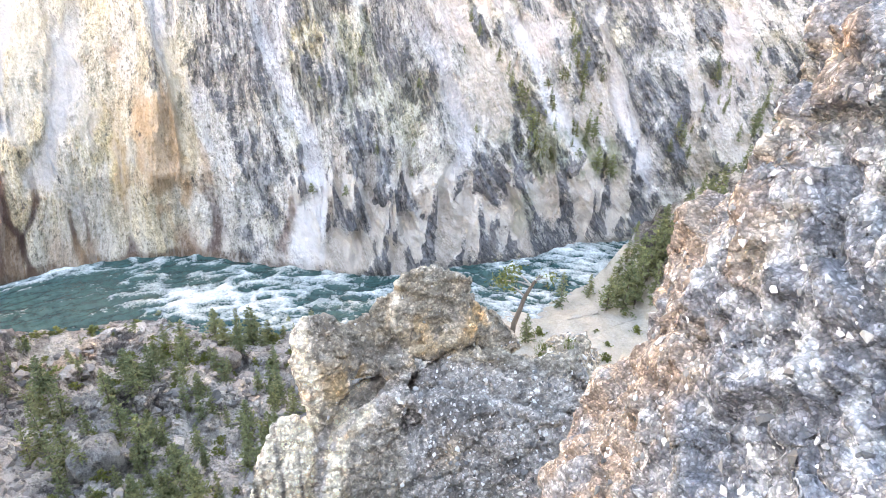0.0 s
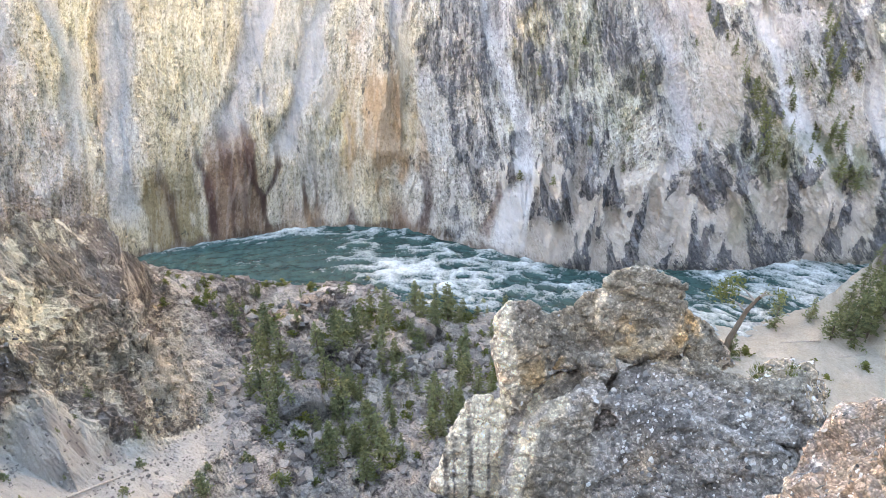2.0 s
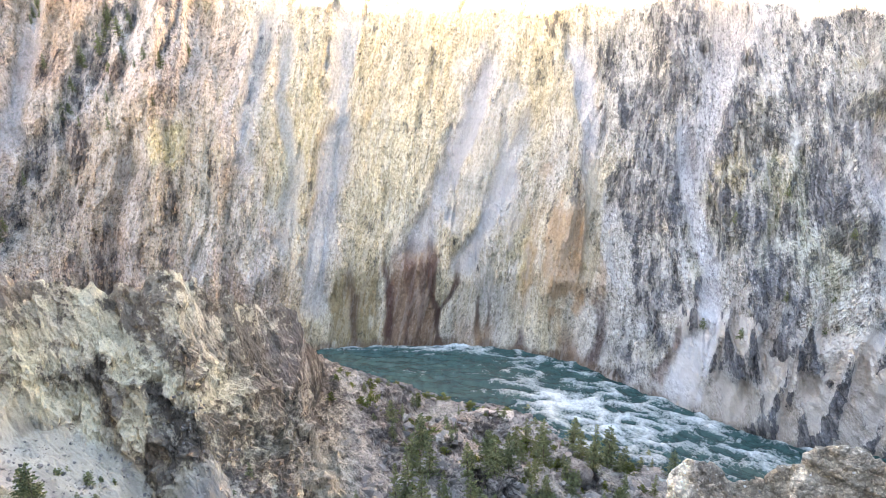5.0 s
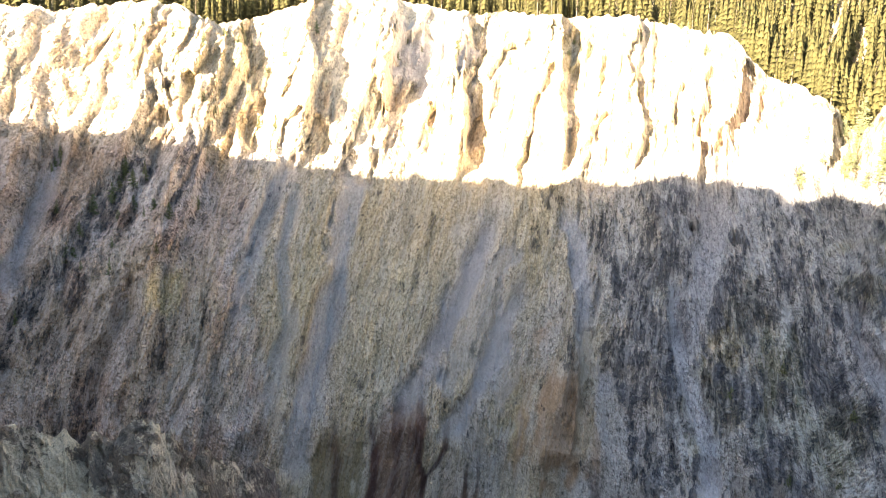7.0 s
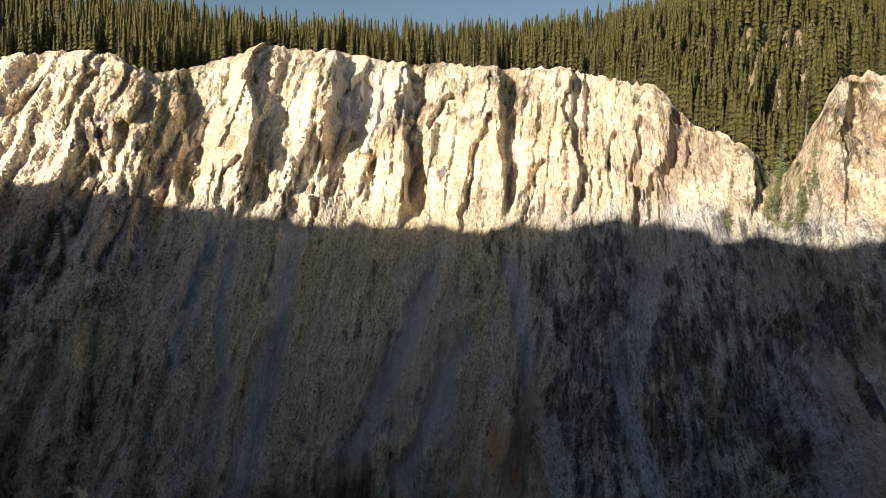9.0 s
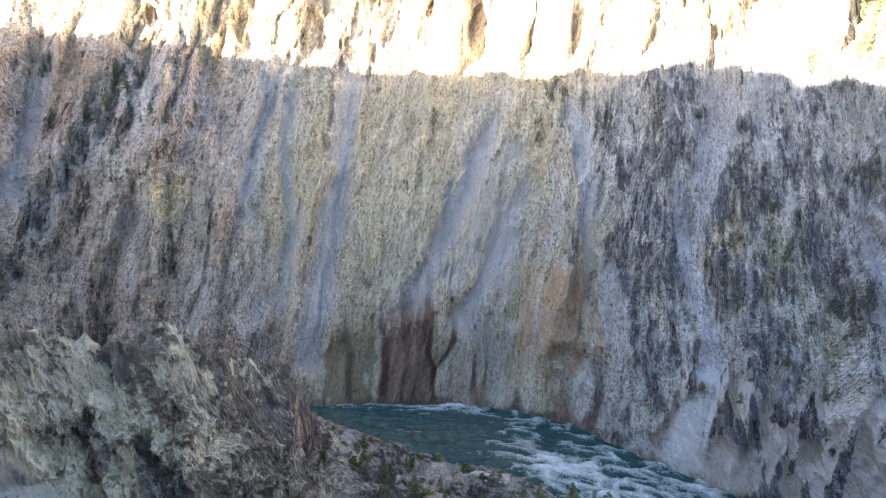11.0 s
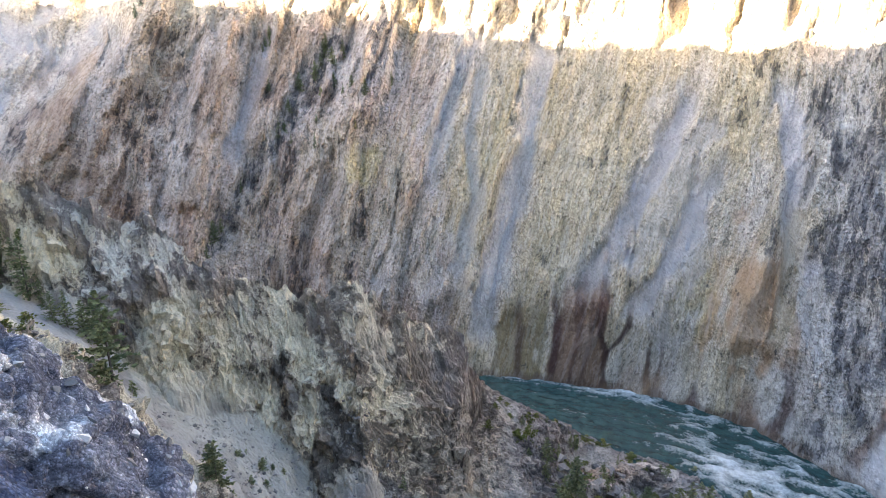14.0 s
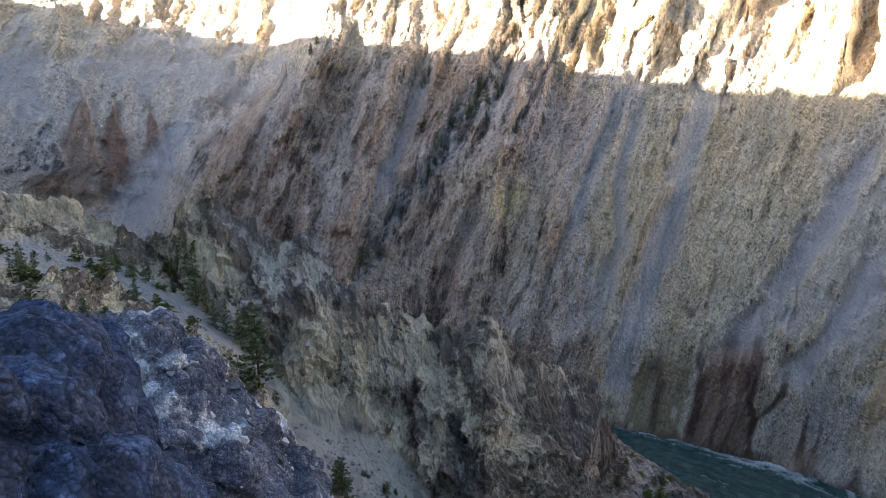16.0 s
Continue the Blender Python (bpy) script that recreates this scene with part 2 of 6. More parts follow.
def water_material():
    m, nt, b = base_material("river_water", 0.18)
    b.inputs["Specular IOR Level"].default_value = 0.5
    at = nt.nodes.new("ShaderNodeAttribute")
    at.attribute_name = "mask"
    n1 = noise_node(nt, 0.35, 8, 0.7)
    n2 = noise_node(nt, 1.6, 6, 0.7)
    s = nt.nodes.new("ShaderNodeMath")
    s.operation = "ADD"
    nt.links.new(at.outputs["Fac"], s.inputs[0])
    k = nt.nodes.new("ShaderNodeMath")
    k.operation, k.inputs[1].default_value = "MULTIPLY_ADD", 1.0
    k.inputs[2].default_value = -0.5
    nt.links.new(n2.outputs["Fac"], k.inputs[0])
    nt.links.new(k.outputs[0], s.inputs[1])
    foam = ramp(nt, s.outputs[0], [(0.46, (0, 0, 0)), (0.62, (0.3,) * 3), (1.0, (1, 1, 1))])
    deep = ramp(nt, n1.outputs["Fac"], [(0.3, (0.012, 0.044, 0.043)), (0.7, (0.045, 0.115, 0.11))])
    c = mix(nt, foam, deep, (0.74, 0.80, 0.82))
    nt.links.new(c, b.inputs["Base Color"])
    rr = ramp(nt, foam, [(0, (0.22,) * 3), (1, (0.8,) * 3)])
    nt.links.new(rr, b.inputs["Roughness"])
    bump(nt, b, n2.outputs["Fac"], 0.8, 0.5)
    return m


MAT_WATER = water_material()

# ---- the canyon's plan: shores and rims as distances from the ledge, by bearing ----
FAR_AZ = np.array([-60, -45, -30, -16, -13, -8.6, 3.4, 9.7, 16.5, 23, 28, 34.5, 40, 47.5, 60, 75, 90, 125])
FAR_R = np.array([420, 270, 212, 183, 179, 166, 153, 154.5, 161, 172, 177, 179, 180, 182, 190, 212, 255, 420.0])
NEAR_AZ = np.array([-60, -45, -30, -20, -16.6, -15.2, -11.4, -9.7, -5.2, 9, 19.2, 22.6, 28.7, 34, 38.5, 42, 46.7, 60, 75, 90, 125])
NEAR_R = np.array([390, 255, 200, 178, 172, 160, 147, 140, 139, 129, 132, 136, 147, 150.5, 156, 163, 174, 180, 196, 235, 400.0])
RIM_AZ = np.array([-60, -20, -6, -1, 0.6, 1.8, 3.2, 4.3, 6, 9, 11.3, 13.5, 22.3, 31.6, 35.3, 39, 45.3, 48.7, 53.7, 56.8, 60, 64.7, 80, 125])
RIM_Z = np.array([150, 146, 140, 143, 140, 129, 116, 110, 118, 124, 130, 142, 152, 158, 157, 160, 163, 153, 144, 153, 151, 146, 152, 160.0])


def far_r(az):
    return np.interp(az, FAR_AZ, FAR_R)


def near_r(az):
    return np.interp(az, NEAR_AZ, NEAR_R)


def wall_run(z):
    return np.interp(z, [-2, 0, 4, 22, 30, 100, 132, 150, 160, 175], [0, 0, 1.5, 8, 13, 58, 69, 86, 98, 118])


def fall_lean(az):
    """Degrees of bearing by which the fall lines shift for each metre of height."""
    return np.interp(az, [-25, -8, 2, 12, 25, 40, 65, 90], [0.2, 0.18, 0.10, 0.05, -0.03, -0.06, -0.075, -0.08])


# things drawn on the far wall: bearings at given heights, half-widths in metres
def streak(AZ, Z, rag, zs, azs, w0, w1, soft=0.5):
    zs, azs = np.array(zs, float), np.array(azs, float)
    o = np.argsort(zs)
    c = np.interp(Z, zs[o], azs[o])
    d = np.abs(AZ - c) * math.pi / 180 * 200
    w = np.interp(Z, [zs.min(), zs.max()], [w1, w0])
    d = d / w + rag * min(1.0, 2.2 / max(w0, w1) + 0.35)
    end = 3 * rag
    inside = smooth(zs.min() - 4, zs.min() + 1, Z + end) * (1 - smooth(zs.max() - 2, zs.max() + 9, Z + end))
    return inside * (1 - smooth(1 - soft, 1 + soft, d))


def patch(AZ, Z, rag, az, z, ra, rz, edge=0.4):
    d = np.sqrt(((AZ - az) / ra) ** 2 + ((Z - z) / rz) ** 2) + 1.3 * rag
    return 1 - smooth(1 - edge, 1 + edge, d)


def blend(C, m, color, k=1.0):
    return C + (np.array(color) - C) * np.clip(m * k, 0, 1)[..., None]


WHITE, PALEGREY, BEIGE, CREAM = (0.60, 0.60, 0.61), (0.44, 0.44, 0.45), (0.45, 0.41, 0.365), (0.55, 0.49, 0.36)
DARK, SLATE, GULLY, STAIN = (0.10, 0.10, 0.095), (0.19, 0.185, 0.175), (0.165, 0.16, 0.16), (0.07, 0.036, 0.03)
OCHRE, ORANGE, RUST, BROWN, OLIVE = (0.50, 0.41, 0.20), (0.38, 0.25, 0.145), (0.20, 0.112, 0.072), (0.19, 0.122, 0.082), (0.235, 0.185, 0.10)
MOSS, LICHEN, SCRUB, PINK, GREYVIO = (0.10, 0.13, 0.05), (0.36, 0.37, 0.24), (0.20, 0.18, 0.09), (0.47, 0.42, 0.40), (0.375, 0.375, 0.395)
RIBDARK, TAN = (0.17, 0.165, 0.155), (0.44, 0.33, 0.24)
SCREE = (WHITE, PALEGREY, BEIGE, PINK, GREYVIO)


def wall_marks(AZ, Z, rag):
    """Gullies, fans, stains and patches of the far wall: heights and bearings of each, widths in metres, colour, strength and depth."""
    def s(zs, azs, w0, w1, color, k=0.9, dig=2.0, soft=0.5):
        return streak(AZ, Z, rag, zs, azs, w0, w1, soft), color, k, dig

    def p(az, z, ra, rz, color, k=0.8, dig=0.0):
        return patch(AZ, Z, rag, az, z, ra, rz), color, k, dig

    return [
        s([82, 62, 44], [90.9, 91.6, 92.3], 0.6, 9, BROWN, 0.75, -6.0, 0.3),
        s([79, 66, 52], [89.0, 89.2, 89.6], 0.5, 3.5, RUST, 0.8, -3.0, 0.3),
        s([78, 66, 54], [86.5, 86.4, 86.3], 0.5, 3.5, RUST, 0.85, -3.0, 0.3),
        s([72, 62, 52], [93.4, 94.0, 94.8], 0.5, 7, GULLY, 0.9, -3.0, 0.3),
        s([94, 76, 54], [76.3, 79.5, 83.6], 0.6, 6, TAN, 0.7, -4.0, 0.3),
        s([88, 72, 56], [78.6, 81.2, 84.0], 0.4, 2.5, GULLY, 0.9, -1.0, 0.4),
        s([104.5, 82.1, 55.9], [72.4, 75.7, 80.0], 4, 3, TAN, 0.5, -4.0, 0.5),
        s([100.8, 73.3, 45.7], [67.4, 70.2, 72.3], 4, 4, TAN, 0.6, -4.5, 0.5),
        s([98.0, 84.0, 66.0, 45.0], [56.5, 58.0, 60.0, 63.5], 4, 4, TAN, 0.6, -4.0, 0.5),
        p(5.6, 47.6, 4.3, 17.6, SLATE, 0.55, 0.0),
        p(17.6, 38.3, 3.2, 21.1, SLATE, 0.5, 0.0),
        p(16.3, 24.5, 2.4, 9.5, DARK, 0.55, 0.0),
        p(-18.2, 37.3, 2.0, 19.1, SLATE, 0.7, 0.0),
        p(-14.2, 53.0, 1.3, 8.4, SLATE, 0.5, 0.0),
        p(-2.6, 46.8, 2.4, 14.4, BEIGE, 0.85, 0.0),
        p(-12.5, 34.8, 2.8, 8.7, BEIGE, 0.8, 0.0),
        p(-23.4, 27.7, 2.3, 10.6, BEIGE, 0.85, 0.0),
        p(-7.4, 55.9, 1.9, 8.0, PINK, 0.6, 0.0),
        p(0.1, 61.4, 2.8, 5.2, PINK, 0.7, 0.0),
        p(-23.6, 54.9, 2.3, 10.4, PINK, 0.35, 0.0),
        p(25.1, 29.1, 3.0, 16.1, ORANGE, 0.55, 0.0),
        p(32.5, 50.8, 2.1, 15.8, OCHRE, 0.6, 0.0),
        p(12.3, 53.8, 1.3, 5.1, OCHRE, 0.6, 0.0),
        p(29.6, 29.6, 2.0, 8.8, OCHRE, 0.5, 0.0),
        p(7.5, 52.4, 1.9, 6.4, LICHEN, 0.5, 0.0),
        p(5.2, 40.1, 3.0, 7.6, LICHEN, 0.4, 0.0),
        p(57.9, 56.0, 1.3, 5.7, OCHRE, 0.8, 0.0),
        p(48.9, 58.0, 2.9, 19.4, OCHRE, 0.35, 0.0),
        p(39.2, 55.2, 4.2, 17.3, CREAM, 0.5, 0.0),
        p(24.8, 26.8, 2.3, 13.8, ORANGE, 0.6, 0.0),
        p(21.0, 63.8, 2.4, 15.3, SLATE, 0.6, 0.0),
        p(19.5, 49.7, 2.0, 15.5, DARK, 0.5, 0.0),
        p(63.1, 91.0, 2.1, 10.5, ORANGE, 0.5, 0.0),
        p(32.0, 48.6, 2.8, 21.0, GREYVIO, 0.5, 0.0),
        p(54.1, 39.2, 3.5, 15.5, CREAM, 0.35, 0.0),
        p(71.6, 76.8, 2.3, 15.2, RUST, 0.35, 0.0),
        p(80.1, 55.8, 2.7, 22.8, RUST, 0.45, 0.0),
        p(94.7, 89.7, 2.1, 19.5, PALEGREY, 0.6, 0.0),
        p(84.1, 99.5, 5.1, 12.9, PALEGREY, 0.6, 0.0),
        p(88.5, 53.8, 2.0, 11.9, RUST, 0.4, 0.0),
        p(59.7, 61.5, 2.4, 10.3, CREAM, 0.3, 0.0),
        # grey-violet shade painted into the deep recess of the sunlit top
        p(37.1, 139.6, 2.8, 11.1, GREYVIO, 0.7, 0.0),
        p(52.0, 129.5, 3.3, 24.9, SCRUB, 0.5, 0.0),
        p(47.0, 157.5, 2.6, 5.9, SCRUB, 0.4, 0.0),
        p(25.8, 140.3, 2.8, 11.2, SCRUB, 0.4, 0.0),
        p(11.1, 116.3, 2.5, 10.8, BROWN, 0.5, 0.0),
        p(18.2, 114.9, 1.4, 11.5, CREAM, 0.5, 0.0),
        p(4.3, 117.8, 1.6, 15.2, SCRUB, 0.8, 0.0),
        p(11.4, 90.4, 3.4, 9.0, PALEGREY, 0.6, 0.0),
        s([62.9, 55.3, 47.7, 39.1, 32.9, 25.4], [15.6, 15.2, 14.5, 13.4, 12.4, 11.9], 2.2, 3.6, WHITE, 0.95, 3.0, 0.5),
        s([95.2, 84.5, 65.7, 54.5], [14.0, 13.4, 14.2, 14.5], 4, 3, PALEGREY, 0.9, 3.0, 0.5),
        s([25.5, 14.2, 0.7], [11.6, 12.9, 14.1], 3.6, 4.5, WHITE, 0.75, 1.0, 0.5),
        s([80.5, 65.9, 51.6, 39.0], [24.6, 23.0, 22.8, 21.2], 3, 3, PALEGREY, 0.85, 2.0, 0.5),
        s([91.4, 67.8, 47.2, 25.8, 11.6], [42.6, 44.1, 45.1, 47.0, 47.4], 3.5, 4.5, PALEGREY, 0.7, 3.5, 0.5),
        s([76.4, 55.7, 37.2, 26.5], [31.2, 34.0, 36.1, 38.0], 3, 5, GREYVIO, 0.65, 2.5, 0.5),
        s([84.7, 67.9, 47.0, 28.5], [47.7, 48.8, 48.0, 49.8], 2, 3, PALEGREY, 0.5, 1.5, 0.5),
        s([64.0, 55.9, 46.3, 36.6, 27.2], [-4.0, -5.6, -7.6, -9.6, -11.5], 1.6, 2.6, WHITE, 0.95, 2.0, 0.5),
        s([64.3, 53.9, 44.5, 31.4, 26.3], [2.6, 1.4, -0.2, -1.7, -1.1], 2, 3.4, PALEGREY, 0.85, 3.0, 0.5),
        s([57.7, 47.6, 36.0, 26.0, 15.2], [-11.8, -13.7, -14.7, -16.7, -18.3], 1.4, 2.4, WHITE, 0.85, 2.0, 0.5),
        s([59.2, 46.0, 37.0], [-21.8, -22.5, -22.5], 2.5, 4, PINK, 0.7, 2.0, 0.5),
        s([58.8, 45.9, 31.4], [-18.6, -19.6, -21.0], 1.0, 2, BEIGE, 0.7, 1.0, 0.5),
        s([51.2, 43.5, 35.6, 22.7], [22.1, 22.1, 22.1, 22.4], 3, 2, CREAM, 0.7, 1.0, 0.5),
        s([59.0, 47.8, 34.4, 21.5], [28.7, 29.8, 31.6, 34.3], 3, 4, PALEGREY, 0.6, 2.0, 0.5),
        s([74.5, 58.4, 34.8], [84.1, 86.0, 88.7], 3.5, 6, PALEGREY, 0.9, 3.0, 0.5),
        s([98.3, 75.1, 51.5], [48.3, 50.5, 52.3], 2, 3, PALEGREY, 0.5, 2.0, 0.5),
        s([96.9, 77.5, 58.8], [64.6, 66.5, 68.4], 2, 3, GREYVIO, 0.5, 2.0, 0.5),
        s([95.7, 72.8, 50.5, 30.4], [59.1, 63.1, 67.5, 70.9], 5, 3, GULLY, 0.85, 3.0, 0.5),
        s([101.7, 88.3, 75.7], [55.2, 56.4, 57.9], 2.2, 1.5, GULLY, 0.8, 2.0, 0.5),
        s([92.8, 63.7, 40.0], [70.2, 72.2, 74.3], 3, 2.5, GULLY, 0.55, 2.0, 0.5),
        s([87.9, 67.7, 50.4], [76.1, 78.6, 80.1], 3, 2, GULLY, 0.5, 2.0, 0.5),
        s([85.8, 75.1, 68.4], [49.4, 50.5, 51.3], 2, 1.2, GULLY, 0.7, 1.5, 0.5),
        s([103.0, 87.1, 73.7], [56.8, 58.3, 59.9], 4, 3, GULLY, 0.6, 2.0, 0.5),
        s([84.6, 72.6, 60.9], [16.9, 14.9, 14.5], 1.5, 1, DARK, 0.6, -1.0, 0.5),
        s([25.8, 1.1], [9.8, 10.6], 1.6, 3.2, BEIGE, 0.9, 1.5, 0.5),
        s([24.8, 2.1], [7.0, 8.1], 1.6, 3.2, BEIGE, 0.9, 1.5, 0.5),
        s([25.6, 1.6], [3.6, 4.4], 1.6, 3.2, BEIGE, 0.9, 1.5, 0.5),
        s([25.4, 0.9], [-0.0, 0.2], 1.6, 3.2, BEIGE, 0.9, 1.5, 0.5),
        s([22.1, -0.7], [-2.2, -1.8], 1.6, 3.2, BEIGE, 0.9, 1.5, 0.5),
        s([18.2, 1.8], [-6.2, -8.6], 1.6, 3.2, BEIGE, 0.9, 1.5, 0.5),
        s([24.4, 2.1], [-9.2, -12.2], 1.6, 3.2, BEIGE, 0.9, 1.5, 0.5),
        s([23.3, 12.1], [8.3, 7.9], 0.8, 3.2, RIBDARK, 0.9, -2.6, 0.28),
        s([14.5, -0.2], [5.2, 6.3], 0.8, 3.2, RIBDARK, 0.9, -2.6, 0.28),
        s([18.6, -1.0], [0.9, 1.8], 0.8, 3.2, RIBDARK, 0.9, -2.6, 0.28),
        s([25.0, 16.8], [4.1, 3.8], 0.8, 3.2, RIBDARK, 0.9, -2.6, 0.28),
        s([25.9, 21.1], [5.7, 5.5], 0.8, 3.2, RIBDARK, 0.9, -2.6, 0.28),
        s([28.3, 16.9], [-3.3, -4.9], 0.8, 3.2, RIBDARK, 0.9, -2.6, 0.28),
        s([14.5, -1.0], [-3.4, -4.7], 0.8, 3.2, RIBDARK, 0.9, -2.6, 0.28),
        s([28.6, 1.1], [-5.8, -10.0], 0.8, 3.2, RIBDARK, 0.9, -2.6, 0.28),
        s([28.9, 2.5], [-10.0, -11.9], 0.8, 3.2, RIBDARK, 0.9, -2.6, 0.28),
        s([30.5, 21.1], [-7.5, -6.6], 0.8, 3.2, RIBDARK, 0.9, -2.6, 0.28),
        s([18.7, 2.0], [-14.6, -14.7], 0.8, 3.2, RIBDARK, 0.9, -2.6, 0.28),
        s([4.7, -1.0], [-2.0, -1.0], 0.8, 3.2, RIBDARK, 0.9, -2.6, 0.28),
        s([23.3, 3.8], [-16.4, -18.1], 0.8, 3.2, RIBDARK, 0.9, -2.6, 0.28),
        s([9.6, -1.0], [-5.1, -5.8], 0.8, 3.2, RIBDARK, 0.9, -2.6, 0.28),
        s([21.8, 12.3], [10.4, 9.4], 0.8, 3.2, RIBDARK, 0.9, -2.6, 0.28),
        p(-8.6, 27.6, 3.0, 4.2, MOSS, 0.5, 0.0),
        p(-13.9, 22.0, 1.9, 4.5, MOSS, 0.6, 0.0),
        p(-7.6, 15.0, 1.0, 6.1, MOSS, 0.35, 0.0),
        s([18.0, 1.8], [14.1, 15.7], 1.2, 1.2, WHITE, 0.6, 0.5, 0.5),
        s([21.5, 1.4], [11.2, 11.9], 0.7, 0.7, WHITE, 0.6, 0.5, 0.5),
        s([18.4, 0.4], [43.6, 44.2], 7.5, 8, OLIVE, 0.9, 0.0, 0.12),
        s([23.4, -0.5], [38.3, 38.8], 8.5, 9, BROWN, 0.92, 0.0, 0.12),
        s([18.0, 9.2, 1.1], [44.1, 43.9, 44.1], 1.8, 0.8, STAIN, 0.7, 0.0, 0.5),
        s([22.3, 14.7, -0.3], [40.8, 40.5, 40.9], 1.6, 1.0, STAIN, 0.9, 0.6, 0.5),
        s([23.7, 14.2, -0.1], [38.5, 38.6, 39.3], 1.8, 0.9, STAIN, 0.65, 0.0, 0.5),
        s([23.5, 15.3, 10.7, -1.0], [36.5, 36.7, 36.1, 36.2], 1.2, 0.9, STAIN, 0.85, 0.4, 0.5),
        s([18.5, 13.7, 10.3], [34.3, 35.1, 36.0], 0.9, 0.7, STAIN, 0.9, 0.4, 0.5),
        s([22.6, 13.9, 1.4], [37.4, 37.5, 38.2], 0.8, 0.5, STAIN, 0.5, 0.0, 0.5),
        s([10.0, -0.5], [32.4, 32.4], 0.6, 1.2, STAIN, 0.9, 0.6, 0.5),
        s([9.5, -0.4], [31.3, 31.7], 0.4, 0.9, STAIN, 0.7, 0.3, 0.5),
        s([4.5, 0.2], [28.4, 28.4], 1.5, 2.4, STAIN, 0.9, 1.0, 0.5),
        s([12.8, 7.9, 1.0], [21.0, 21.1, 21.7], 2.0, 2.2, STAIN, 0.85, 1.0, 0.5),
        s([3.6, -0.5], [23.5, 23.7], 3, 5, RUST, 0.8, 0.0, 0.5),
        s([2.9, -1.0], [32.7, 33.4], 6, 9, ORANGE, 0.6, 0.0, 0.5),
        s([5.5, 2.4], [17.3, 18.3], 2, 3, DARK, 0.8, 0.5, 0.5),
        s([15.7, 4.0], [14.3, 15.6], 1.2, 2, RUST, 0.7, 0.3, 0.5),
    ]


RECESSES = [
    (37.8, 139.6, 3.1, 10.3, 8), (30.2, 136.3, 0.9, 7.0, 6), (27.1, 121.0, 0.9, 10.7, 6), (14.2, 115.3, 0.6, 13.7, 7),
    (41.7, 117.3, 0.9, 10.2, 6), (36.3, 114.1, 1.1, 4.9, 5), (32.8, 110.1, 0.9, 6.6, 5), (22.3, 109.0, 0.6, 6.8, 5),
    (46.1, 108.5, 1.1, 4.9, 5), (16.3, 118.4, 0.6, 7.3, 5), (57.9, 108.3, 1.1, 4.5, 5), (61.0, 137.4, 0.4, 4.7, 4),
    (57.8, 135.9, 0.3, 6.2, 4), (47.4, 110.3, 0.9, 4.0, 4), (10.0, 125.4, 0.8, 5.6, 4), (-1.0, 129.7, 0.7, 8.5, 6),
    (56.0, 118.3, 0.6, 6.1, 3), (50.8, 117.6, 0.8, 6.0, 3),
]


